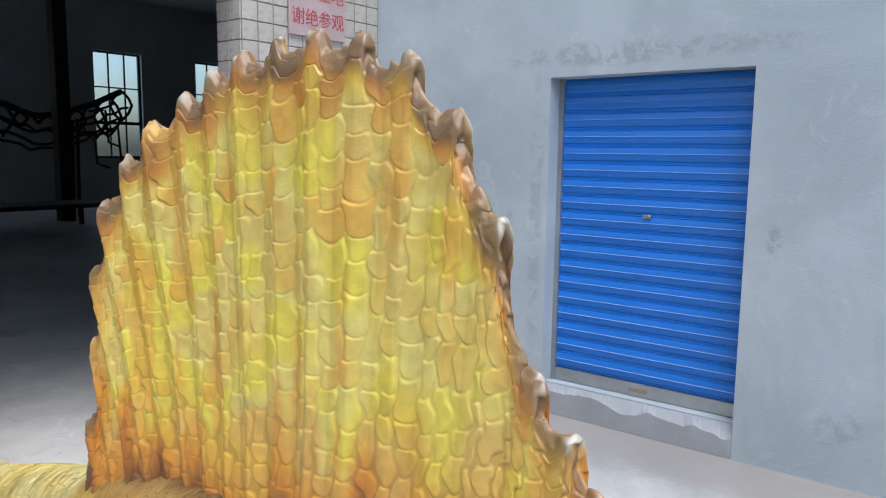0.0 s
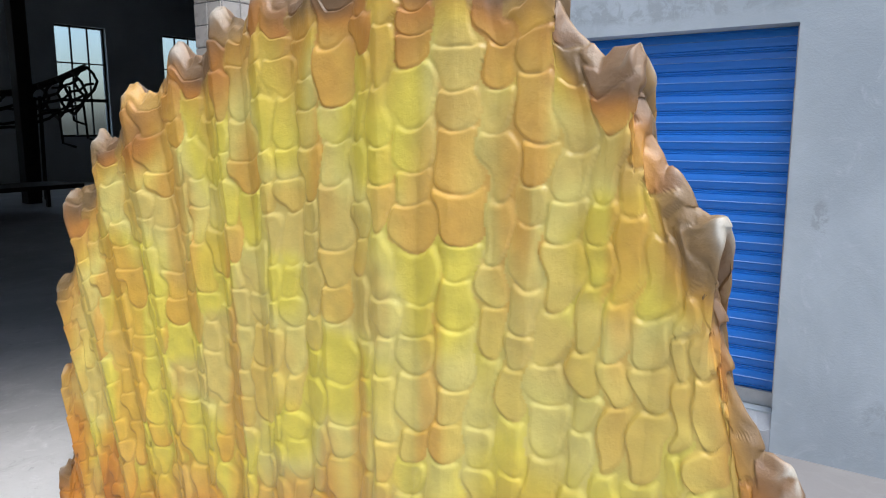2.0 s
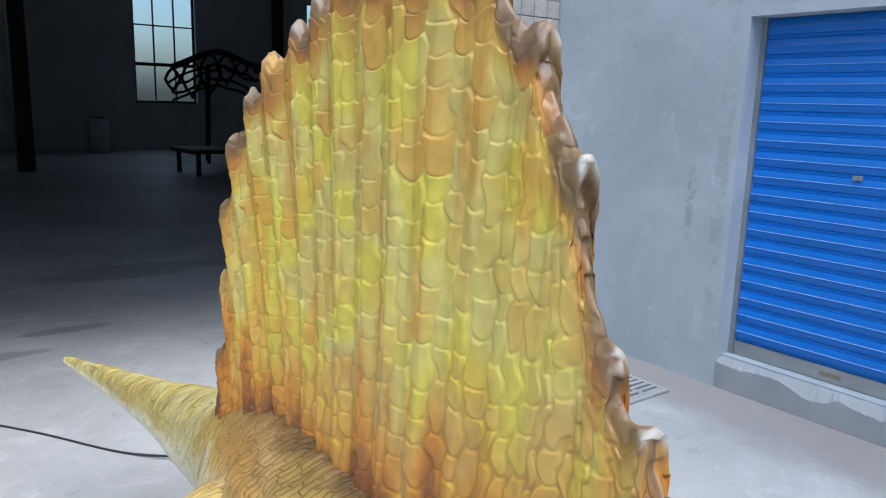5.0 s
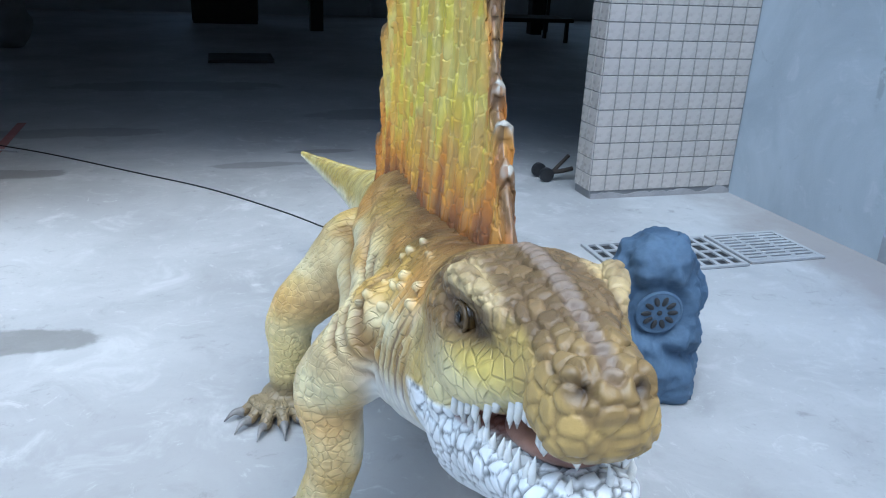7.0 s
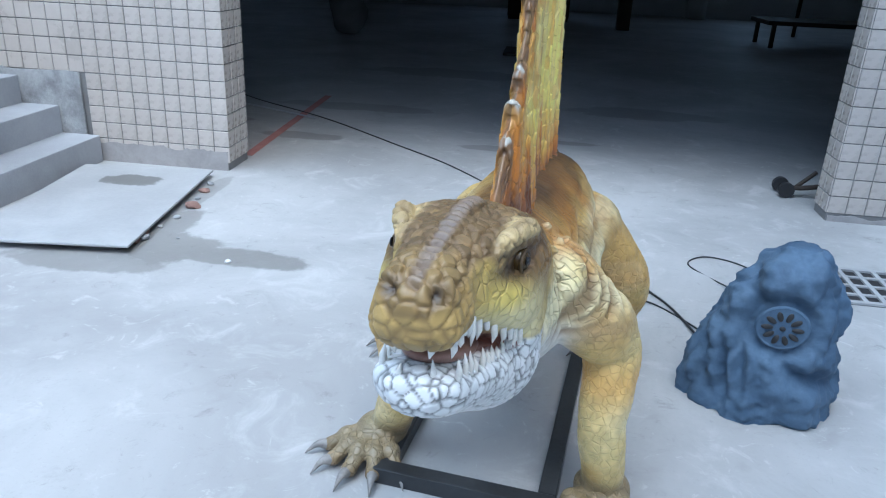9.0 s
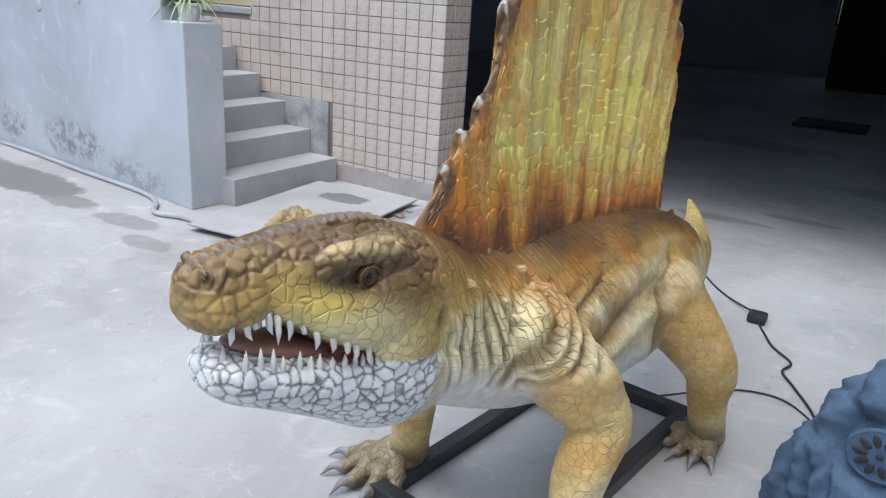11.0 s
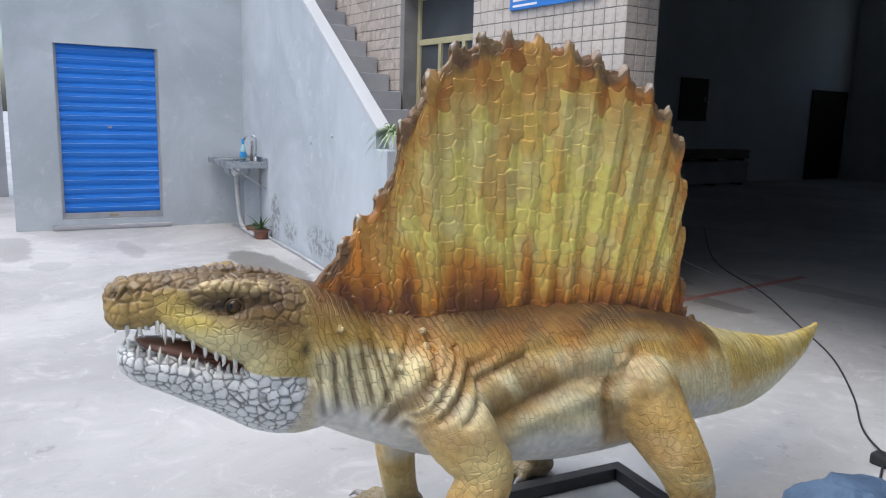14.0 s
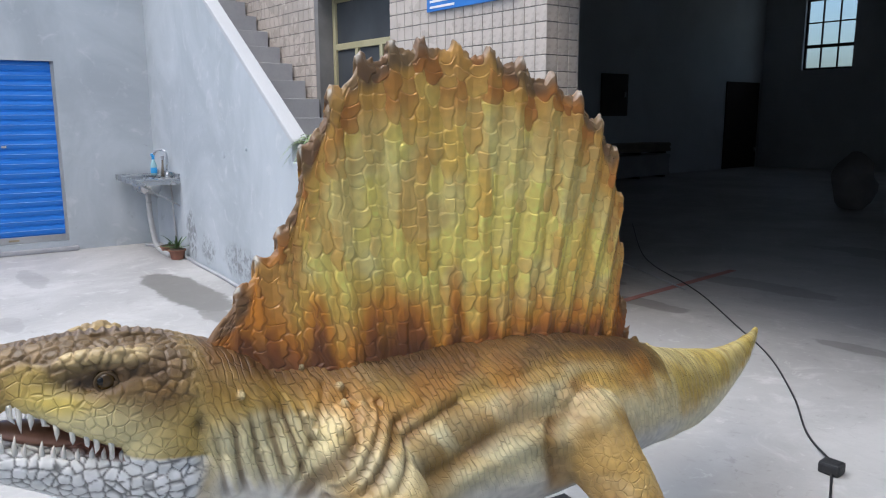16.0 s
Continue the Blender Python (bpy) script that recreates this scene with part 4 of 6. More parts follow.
def writing(text, x, y, z, size, material, parent):
    cu = bpy.data.curves.new("writing", "FONT")
    cu.body, cu.size, cu.align_x, cu.align_y, cu.extrude = text, size, "CENTER", "CENTER", 0.0008
    ob = new("writing", cu)
    ob.matrix_world = pose(x, y, z, 90, 0, 0)
    dg = bpy.context.evaluated_depsgraph_get()
    me = bpy.data.meshes.new_from_object(ob.evaluated_get(dg))
    me.materials.clear()
    me.materials.append(material)
    made = new("writing", me)
    made.matrix_world = ob.matrix_world.copy()
    bpy.data.objects.remove(ob)
    made.parent = parent
    return made


writing("生产重地", 4.895, YF - 0.0235, 2.82, 0.122, M_RED, sg)
writing("谢绝参观", 4.895, YF - 0.0235, 2.645, 0.122, M_RED, sg)
bs = thing("blue_sign", "blue sign board with small white writing on the tiled front", "sign")
part("board", box(-1.64, -0.45, YF - 0.03, YF - 0.006, 2.66, 3.25, 0.004), M_BLUESIGN, bs)
for k in range(3):
    part("text_line", box(-1.59, -1.24 + 0.1 * k, YF - 0.033, YF - 0.0305, 2.685 + 0.05 * k, 2.705 + 0.05 * k), M_SIGNTEXT, bs)

# caster trolley leaning behind the pier
tr = thing("trolley", "small black hand trolley with wheels beside the pier", "trolley")
part("axle_frame", tube(bend([(4.28, 0.42, 0.1), (4.16, 0.42, 0.08), (4.05, 0.48, 0.06)], 4), 0.02, 8), M_DARKMETAL, tr)
part("handle", tube([(4.12, 0.44, 0.08), (4.26, 0.47, 0.2)], 0.016, 8), M_DARKMETAL, tr)
for y in (0.4, 0.56):
    part("wheel", tube([(4.04, y - 0.02, 0.06), (4.04, y + 0.02, 0.06)], 0.06, 18), M_RUBBER, tr)


tr.matrix_world = pose(0.09, -0.06, 0)


# ---- things in the dark hall ----
def steel_skeleton():
    """Welded bar skeleton of an unfinished model standing on posts."""
    k = thing("model_skeleton", "dark welded steel skeleton of an unfinished model on posts", "steel skeleton")
    rng = random.Random(21)
    spine = bend([(7.2, 12.6, 2.1), (8.4, 13.0, 2.5), (9.4, 13.1, 2.25), (10.4, 13.0, 2.5), (11.3, 13.0, 2.9)], 5)
    part("spine", tube(spine, 0.07, 8), M_DARKMETAL, k)
    for i, p in enumerate(spine[::2]):
        w = 0.28 + 0.2 * math.sin(i * 0.9)
        ring = [(p[0] + 0.06 * math.sin(3 * a), p[1] + w * math.sin(a), p[2] - w * 0.9 + w * math.cos(a)) for a in np.linspace(0, 2 * math.pi, 13)]
        part("rib", tube(ring, 0.034, 6, caps=False), M_DARKMETAL, k)
    for dy, dz in ((0.3, -0.3), (-0.3, -0.35), (0.05, -0.75), (-0.1, -0.6)):
        part("stringer", tube([(p[0], p[1] + dy, p[2] + dz + rng.uniform(-0.05, 0.05)) for p in spine], 0.03, 6), M_DARKMETAL, k)
    for x, y in ((8.0, 12.7), (8.2, 13.3), (10.0, 12.7), (10.2, 13.3)):
        part("post", tube([(x, y, 0.0), (x + 0.05, y, 2.2)], 0.04, 8), M_DARKMETAL, k)
    for x, z in ((10.9, 2.2), (11.2, 1.8), (10.6, 1.7)):
        part("limb_bar", tube([(x - 0.4, 13.0, z + 0.2), (x, 13.0, z + 0.25), (x + 0.05, 13.0, z - 0.5), (x + 0.35, 13.0, z - 0.6)], 0.03, 6), M_DARKMETAL, k)
    k.matrix_world = BACK


BACK = Matrix.Translation((1.27, -4.07, 0)) @ Matrix.Rotation(radians(2.4), 4, "Z") @ Matrix.Scale(1.125, 4) @ Matrix.Translation((-1.165, 3.711, 0))
steel_skeleton()
wb = thing("work_table", "low dark steel work table in the hall", "table")
part("tabletop", box(6.6, 9.3, 10.0, 11.2, 0.42, 0.5, 0.01), M_DARKMETAL, wb)
for x in (6.7, 9.15):
    for y in (10.05, 11.08):
        part("leg", box(x, x + 0.07, y, y + 0.07, 0, 0.42), M_DARKMETAL, wb)
wb.matrix_world = BACK
lk = thing("cabinet", "tall dark steel cabinet in the hall", "cabinet")
part("body", box(1.0, 2.64, 15.5, 16.2, 0.08, 2.45, 0.01), M_DARKMETAL, lk)
for k in range(2):
    part("door", box(1.02 + 0.81 * k, 1.815 + 0.81 * k, 15.475, 15.497, 0.12, 2.4, 0.004), M_DARKMETAL, lk)
part("plinth", box(1.02, 2.62, 15.52, 16.18, 0, 0.078, 0.01), M_DARKMETAL, lk)
mt = thing("floor_plate", "black steel plate lying on the hall floor", "steel plate")
part("sheet", box(1.42, 2.48, 7.75, 8.75, 0.0, 0.05, 0.006), M_DARKMETAL, mt)
br = thing("barrel", "pale plastic drum by the back wall of the hall", "barrel")
part("drum", tube([(6.55, 19.15, 0), (6.55, 19.15, 0.05), (6.55, 19.15, 0.5), (6.55, 19.15, 0.9), (6.55, 19.15, 0.98)], [0.24, 0.27, 0.285, 0.27, 0.2], 24), M_CAP, br, smooth=True)
part("lid", tube([(6.55, 19.15, 0.975), (6.55, 19.15, 1.02)], 0.19, 20), M_DARKMETAL, br)
for z, h, mat, look_ in ((0.0, 0.64, M_STEP, "pale plywood packing crate against the end wall of the hall"), (0.66, 0.3, M_CRATE, "low brown wooden crate on top of a pale one")):
    cr = thing("crate", look_, "crate", "stacked crates in the hall")
    part("box_body", box(-9.05, -8.45, 10.95, 13.65, z + 0.06, z + h, 0.006), mat, cr)
    for y in (11.1, 12.25, 13.4):
        part("runner", box(-9.04, -8.47, y, y + 0.1, z, z + 0.058), M_DARKMETAL, cr)
    for zz in (0.07, h - 0.09):
        part("batten", box(-8.448, -8.425, 10.95, 13.65, z + zz, z + zz + 0.07), mat, cr)
# the first is a dark panel put where an unlit opening is
for y0, y1, z0, z1, look_ in ((11.35, 12.45, 1.7, 2.82, "dark panel standing for an unlit opening in the end wall of the hall"), (17.45, 19.4, 0.0, 2.75, "dark closed steel door in the end wall of the hall")):
    dk = thing("dark_panel", look_, "door")
    part("leaf", box(HX0 + 0.002, HX0 + 0.05, y0, y1, z0, z1, 0.004), M_DARKMETAL, dk)
    part("handle", box(HX0 + 0.05, HX0 + 0.09, y1 - 0.15, y1 - 0.12, z0 + 0.5, z0 + 0.65, 0.004), M_GALV, dk)
pl = thing("cement_bag", "grey slumped sack standing on the hall floor", "sack")
bm = ball(-1.86, 9.75, 0.48, 0.36, 0.3, 0.56)
for v in bm.verts:
    v.co += v.normal * 0.09 * noise.noise(v.co * 4)
    v.co.z = max(0.0, v.co.z)
part("sack_body", bm, M_GROUT, pl, smooth=True)

sk = thing("wood_stick", "pale thin wooden stick lying on the hall floor", "stick")
part("shaft", tube(bend([(-0.1, 1.82, 0.015), (-0.7, 2.12, 0.016), (-1.9, 2.72, 0.015)], 4), 0.009, 8), M_CAP, sk)


# ---- statue ----
CX = 0.0      # the statue is built about its own axis and set on its base at the end
HX = 0.03


def loft(bm, stops, step=0.03, sides=28, power=2.3, sway=None, taper=0.0):
    """A body lofted along y through stops of (y, height, half width, half height)."""
    ys = np.arange(stops[0][0], stops[-1][0] + 1e-6, step)
    zc, a, b = spread(ys, stops)
    rings = []
    for y, z, w, h in zip(ys, zc, a, b):
        cx = CX + (sway(y) if sway else 0.0)
        ring = []
        for k in range(sides):
            t = 2 * math.pi * k / sides
            c, s = math.cos(t), math.sin(t)
            r = (abs(c) ** power + abs(s) ** power) ** (-1 / power)
            ring.append(bm.verts.new((cx + max(w, 0.004) * r * c * (1 - (taper(y) if callable(taper) else taper) * s * r), y, z + max(h, 0.004) * r * s)))
        rings.append(ring)
    for p, q in zip(rings, rings[1:]):
        for k in range(sides):
            bm.faces.new((p[k], q[k], q[(k + 1) % sides], p[(k + 1) % sides]))
    bm.faces.new(rings[0])
    bm.faces.new(rings[-1][::-1])


def limb(bm, points, radii):
    p = bend(points, 6)
    s = np.linspace(0, len(points) - 1, len(p))
    r = np.interp(s, range(len(points)), radii)
    tube(p, list(map(float, r)), 16, bm)
    for q, w in ((p[0], r[0]), (p[-1], r[-1])):
        ball(*q, w, w, w, bm, u=14, v=10)


CLAWS = []


def foot(bm, x, y, heading, size, reach):
    """A spread five-toed foot on the floor, its claws noted for later."""
    turn = Matrix.Rotation(radians(heading), 4, "Z")
    ball(x, y, 0.062 * size, 0.085 * size, 0.095 * size, 0.06 * size, bm, turn)
    for k in range(5):
        a = radians(heading + (k - 2) * 24)
        d = Vector((math.sin(a), -math.cos(a), 0))
        l = reach * (0.92, 1.05, 1.1, 1.02, 0.85)[k]
        root = Vector((x, y, 0)) + d * 0.055 * size
        p = [root + Vector((0, 0, 0.06)) * size, root + d * l * 0.45 + Vector((0, 0, 0.058)) * size, root + d * l * 0.85 + Vector((0, 0, 0.03)) * size]
        tube(bend(p, 4), [float(v) * size for v in np.linspace(0.034, 0.023, 9)], 12, bm)
        ball(*p[1], 0.036 * size, 0.036 * size, 0.034 * size, bm, u=12, v=8)
        ball(*p[2], 0.026 * size, 0.026 * size, 0.025 * size, bm, u=12, v=8)
        CLAWS.append((p[2] + d * 0.008, p[2] + d * 0.045 * size + Vector((0, 0, 0.006)), root + d * (l * 0.85 + 0.085 * size) + Vector((0, 0, 0.006)), 0.021 * size))


def tail_sway(y):
    s = max(0.0, (y + 1.95) / 1.5)
    return -0.46 * s ** 1.8


bm = bmesh.new()
TORSO = [(-3.66, 0.93, 0.150, 0.19), (-3.50, 0.885, 0.175, 0.225), (-3.28, 0.815, 0.205, 0.245), (-3.05, 0.76, 0.24, 0.265), (-2.80, 0.72, 0.258, 0.285), (-2.55, 0.70, 0.265, 0.295), (-2.30, 0.69, 0.248, 0.285), (-2.08, 0.675, 0.215, 0.245), (-1.88, 0.645, 0.175, 0.22), (-1.68, 0.605, 0.148, 0.188), (-1.45, 0.572, 0.122, 0.16), (-1.22, 0.558, 0.09, 0.12), (-0.96, 0.555, 0.06, 0.08), (-0.7, 0.56, 0.036, 0.05), (-0.48, 0.575, 0.012, 0.016)]
loft(bm, TORSO, power=2.15, sway=tail_sway, taper=lambda y: float(np.interp(y, [-3.6, -3.3, -2.2, -1.8], [0.12, 0.24, 0.24, 0.05])))
loft(bm, [(-3.62, 0.95, 0.06, 0.10), (-3.4, 0.93, 0.13, 0.145), (-3.1, 0.86, 0.17, 0.165), (-2.7, 0.825, 0.18, 0.165), (-2.3, 0.805, 0.16, 0.16), (-2.0, 0.75, 0.12, 0.145), (-1.75, 0.68, 0.06, 0.11)], power=1.6, sides=32)
HEAD = [(-4.20, 1.108, 0.036, 0.03), (-4.185, 1.11, 0.058, 0.049), (-4.12, 1.115, 0.077, 0.066), (-4.03, 1.118, 0.089, 0.076), (-3.985, 1.108, 0.104, 0.088), (-3.93, 1.09, 0.131, 0.108), (-3.83, 1.06, 0.163, 0.13), (-3.73, 1.036, 0.17, 0.144), (-3.62, 1.01, 0.168, 0.153), (-3.5, 0.955, 0.165, 0.17), (-3.4, 0.91, 0.15, 0.165), (-3.28, 0.86, 0.1, 0.12)]
loft(bm, HEAD, step=0.012, power=2.6, sway=lambda y: HX, taper=lambda y: float(np.interp(y, [-4.1, -3.98, -3.85, -3.7, -3.55], [0.2, 0.24, 0.14, 0.05, 0.05])))
JAW = [(-4.165, 0.956, 0.04, 0.024), (-4.14, 0.948, 0.066, 0.042), (-4.05, 0.917, 0.092, 0.058), (-3.94, 0.88, 0.117, 0.075), (-3.83, 0.842, 0.135, 0.098), (-3.73, 0.81, 0.157, 0.118), (-3.62, 0.795, 0.157, 0.13), (-3.48, 0.80, 0.15, 0.12), (-3.36, 0.80, 0.1, 0.08)]
loft(bm, JAW, step=0.012, power=2.4, sway=lambda y: HX, taper=-0.22)
for s in (-1, 1):
    limb(bm, [(HX + s * 0.048, -4.02, 1.148), (HX + s * 0.085, -3.93, 1.160), (HX + s * 0.114, -3.855, 1.171), (HX + s * 0.130, -3.78, 1.170), (HX + s * 0.132, -3.70, 1.122)], [0.010, 0.013, 0.016, 0.016, 0.012])
    ball(HX + s * 0.034, -4.15, 1.158, 0.024, 0.032, 0.02, bm)
    ball(HX + s * 0.13, -3.68, 0.95, 0.045, 0.12, 0.11, bm)
    for k in range(7):
        ball(-0.004 * k * k * 0.2, -1.86 + 0.065 * k, 0.855 - 0.033 * k, 0.012, 0.022, 0.022, bm, u=8, v=6) if s > 0 else None
ball(HX, -3.78, 1.138, 0.15, 0.17, 0.043, bm)
limb(bm, [(HX, -4.1, 1.165), (HX, -3.98, 1.184), (HX, -3.85, 1.188), (HX, -3.7, 1.172), (HX * 0.8, -3.58, 1.125)], [0.016, 0.019, 0.02, 0.02, 0.018])
limb(bm, [(0.16, -3.14, 0.79), (0.27, -3.11, 0.70), (0.355, -3.03, 0.56), (0.36, -3.115, 0.36), (0.385, -3.08, 0.12)], [0.15, 0.12, 0.096, 0.076, 0.068])
limb(bm, [(-0.13, -3.14, 0.79), (-0.23, -3.12, 0.70), (-0.315, -3.05, 0.555), (-0.30, -3.06, 0.35), (-0.36, -3.0, 0.12)], [0.15, 0.12, 0.096, 0.076, 0.068])
limb(bm, [(0.18, -2.28, 0.66), (0.30, -2.25, 0.55), (0.38, -2.2, 0.42), (0.37, -2.13, 0.26), (0.365, -2.06, 0.1)], [0.165, 0.12, 0.096, 0.075, 0.07])
limb(bm, [(-0.19, -2.30, 0.66), (-0.32, -2.30, 0.55), (-0.44, -2.28, 0.41), (-0.46, -2.28, 0.26), (-0.475, -2.26, 0.1)], [0.165, 0.12, 0.096, 0.075, 0.07])
foot(bm, 0.39, -3.06, 2, 1.08, 0.15)
foot(bm, -0.40, -3.0, -12, 1.08, 0.155)
foot(bm, 0.355, -2.04, -16, 0.95, 0.1)
foot(bm, -0.5, -2.26, -18, 0.95, 0.12)
me = bpy.data.meshes.new("rough_body")
bm.to_mesh(me)
bm.free()
rough_body = new("rough_body", me)
rm = rough_body.modifiers.new("remesh", "REMESH")
rm.mode, rm.voxel_size, rm.adaptivity = "VOXEL", 0.0046, 0.0
sm = rough_body.modifiers.new("smooth", "SMOOTH")
sm.factor, sm.iterations = 0.5, 9
hide = bpy.data.meshes.new_from_object(rough_body.evaluated_get(bpy.context.evaluated_depsgraph_get()))
bpy.data.objects.remove(rough_body)


# relief and paint of the hide
def cells(p, size, seed):
    """Distances to the nearest and second nearest of scattered points, and a random number of the nearest one."""
    q = p / size
    base = np.floor(q).astype(np.int64)
    f1, f2, rid = np.full(len(q), 9.0), np.full(len(q), 9.0), np.zeros(len(q))
    for dx in (-1, 0, 1):
        for dy in (-1, 0, 1):
            for dz in (-1, 0, 1):
                c = base + (dx, dy, dz)
                h = (c[:, 0] * 73856093) ^ (c[:, 1] * 19349663) ^ (c[:, 2] * 83492791) ^ (seed * 2654435761)
                r = [((h * k + o) % 1000003) / 1000003.0 for k, o in ((1013, 7), (7919, 13), (104729, 29), (15485863, 5))]
                d = np.sqrt(sum((q[:, i] - c[:, i] - 0.5 - 0.8 * (r[i] - 0.5)) ** 2 for i in range(3)))
                closer = d < f1
                f2 = np.where(closer, f1, np.minimum(f2, d))
                rid = np.where(closer, r[3], rid)
                f1 = np.where(closer, d, f1)
    return f1, f2, rid


def smooth(x, a, b):
    u = np.clip((x - a) / (b - a), 0, 1)
    return u * u * (3 - 2 * u)


def value_noise(p, size, seed):
    q = p / size
    b = np.floor(q).astype(np.int64)
    f = q - b
    f = f * f * (3 - 2 * f)
    out = np.zeros(len(q))
    for dx in (0, 1):
        for dy in (0, 1):
            for dz in (0, 1):
                c = b + (dx, dy, dz)
                h = (c[:, 0] * 73856093) ^ (c[:, 1] * 19349663) ^ (c[:, 2] * 83492791) ^ (seed * 2654435761)
                out += ((h * 7919 + 13) % 1000003) / 1000003.0 * np.abs(1 - dx - f[:, 0]) * np.abs(1 - dy - f[:, 1]) * np.abs(1 - dz - f[:, 2])
    return out


def lay(col, tone, amount):
    return col + (np.array(tone) - col) * np.clip(amount, 0, 1)[:, None]


n = len(hide.vertices)
co = np.empty(n * 3)
hide.vertices.foreach_get("co", co)
co = co.reshape(-1, 3)
no = np.empty(n * 3)
hide.vertex_normals.foreach_get("vector", no)
no = no.reshape(-1, 3)
X, Y, Z = co.T
lat = np.abs(X - HX * smooth(-Y, 3.4, 3.6))
tz, ta, tb = spread(np.clip(Y, -3.66, -0.48), TORSO)
up = (Z - tz) / tb                                 # -1 belly, 1 back
jz, ja, jb = spread(np.clip(Y, -4.165, -3.36), JAW)
hz, ha, hb = spread(np.clip(Y, -4.20, -3.28), HEAD)
lip = 0.5 * ((jz + jb) + (hz - hb))
is_head = smooth(-Y, 3.54, 3.64)
is_jaw = is_head * smooth(lip - Z, -0.004, 0.006) * smooth(-Y - 0.45 * (0.9 - Z), 3.54, 3.58)
low = smooth(0.62 - Z, 0, 0.1)
is_leg = np.clip(smooth(lat, 0.20, 0.30) * smooth(-Z, -0.80, -0.62), 0, 1) * np.maximum(np.exp(-((Y + 3.09) / 0.2) ** 4), np.exp(-((Y + 2.25) / 0.19) ** 4))
is_leg = np.maximum(is_leg, smooth(-Z, -0.40, -0.30) * (Y < -1.9) * (Y > -3.6) * (lat > 0.12))
trunk = (1 - is_head) * (1 - is_leg)

# neck folds, flank folds, wrinkles
slant = Y + 0.25 * (Z - 0.8)
folds = np.sin(slant * 2 * np.pi / 0.054 + 3 * value_noise(co, 0.16, 3))
fold_mask = trunk * smooth(-Y, 3.24, 3.32) * smooth(Y, -3.6, -3.52) * smooth(1.0 - Z, 0, 0.08) * smooth(Z, 0.72, 0.80)
flank = np.sin((Z + 0.55 * (Y + 2.7)) * 2 * np.pi / 0.16 + 4 * value_noise(co, 0.3, 5))
flank_mask = trunk * smooth(-Y, 2.2, 2.5) * smooth(Y, -3.3, -3.1) * smooth(0.9 - Z, 0, 0.1) * smooth(Z, 0.42, 0.55)
def along(path, width):
    """1 on a line drawn over the flank through (y, z) points, falling off to both sides."""
    p = np.array(path, float)
    best = np.full(n, 9.0)
    for a, b in zip(p, p[1:]):
        e = b - a
        t = np.clip(((Y - a[0]) * e[0] + (Z - a[1]) * e[1]) / (e @ e), 0, 1)
        best = np.minimum(best, np.hypot(Y - a[0] - t * e[0], Z - a[1] - t * e[1]))
    return np.exp(-((best / width) ** 2))


ridge = np.maximum(along([(-3.02, 0.74), (-2.92, 0.79), (-2.65, 0.845), (-2.35, 0.86)], 0.045), along([(-2.95, 0.6), (-2.75, 0.68), (-2.55, 0.71), (-2.4, 0.67)], 0.035)) * trunk
ridge = np.maximum(ridge, along([(-3.0, 0.86), (-2.75, 0.91), (-2.4, 0.92)], 0.025) * trunk * 0.6)
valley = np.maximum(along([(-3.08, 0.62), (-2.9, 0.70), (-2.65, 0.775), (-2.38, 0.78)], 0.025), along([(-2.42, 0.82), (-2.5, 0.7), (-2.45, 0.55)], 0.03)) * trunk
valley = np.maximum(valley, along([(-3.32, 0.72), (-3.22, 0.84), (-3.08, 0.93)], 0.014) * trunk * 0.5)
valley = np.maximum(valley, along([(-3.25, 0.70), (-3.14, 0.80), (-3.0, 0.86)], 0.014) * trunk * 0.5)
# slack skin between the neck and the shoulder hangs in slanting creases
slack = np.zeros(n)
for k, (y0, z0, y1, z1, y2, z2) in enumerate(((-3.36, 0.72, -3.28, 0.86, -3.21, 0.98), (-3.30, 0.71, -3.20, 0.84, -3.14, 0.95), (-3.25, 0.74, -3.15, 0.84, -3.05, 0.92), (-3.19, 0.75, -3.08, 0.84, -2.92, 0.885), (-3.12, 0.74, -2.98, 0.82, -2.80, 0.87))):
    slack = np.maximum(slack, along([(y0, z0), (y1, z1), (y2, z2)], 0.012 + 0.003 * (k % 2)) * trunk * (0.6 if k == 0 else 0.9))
rings = np.sin(Y * 2 * np.pi / 0.035) * smooth(Y, -1.9, -1.5)
f1, f2, rid = cells(co * (1, 1, 1), 0.05, 11)
knob = smooth(0.34 - f1, 0, 0.2) * (rid > 0.4) * trunk * smooth(-Y, 3.08, 3.16) * smooth(Y, -3.58, -3.52) * smooth(Z, 0.80, 0.88) * smooth(1.06 - Z, 0, 0.05)
cs1, cs2, crid = cells(co * (1, 0.85, 1), 0.03, 21)
crown = is_head * smooth(Z - hz, 0.01, 0.05)
plates = smooth(cs2 - cs1, 0.0, 0.2)
js1, js2, jrid = cells(co * (1, 0.85, 1), 0.028, 41)
jaw_cell = smooth(js2 - js1, 0.02, 0.18)
push = 0.006 * folds * fold_mask * (0.4 + 0.8 * smooth(value_noise(co, 0.1, 88), 0.3, 0.6)) + 0.004 * flank * flank_mask + 0.016 * ridge - 0.016 * valley - 0.013 * slack + 0.0025 * rings + 0.018 * knob
spine = smooth(0.018 - lat, 0, 0.010) * is_head * smooth(Z - hz, 0.04, 0.07)
beads = np.sin((Y + 0.3 * lat) * 2 * np.pi / 0.03)
push += 0.0075 * plates * crown * (1 - spine) + 0.006 * beads * spine + 0.0045 * plates * is_head * (1 - is_jaw) * smooth(-Y, 4.04, 4.1) + 0.0045 * jaw_cell * is_jaw
push -= 0.004 * crown * np.exp(-((lat - 0.055) / 0.022) ** 2) * smooth(Y, -4.0, -3.9)
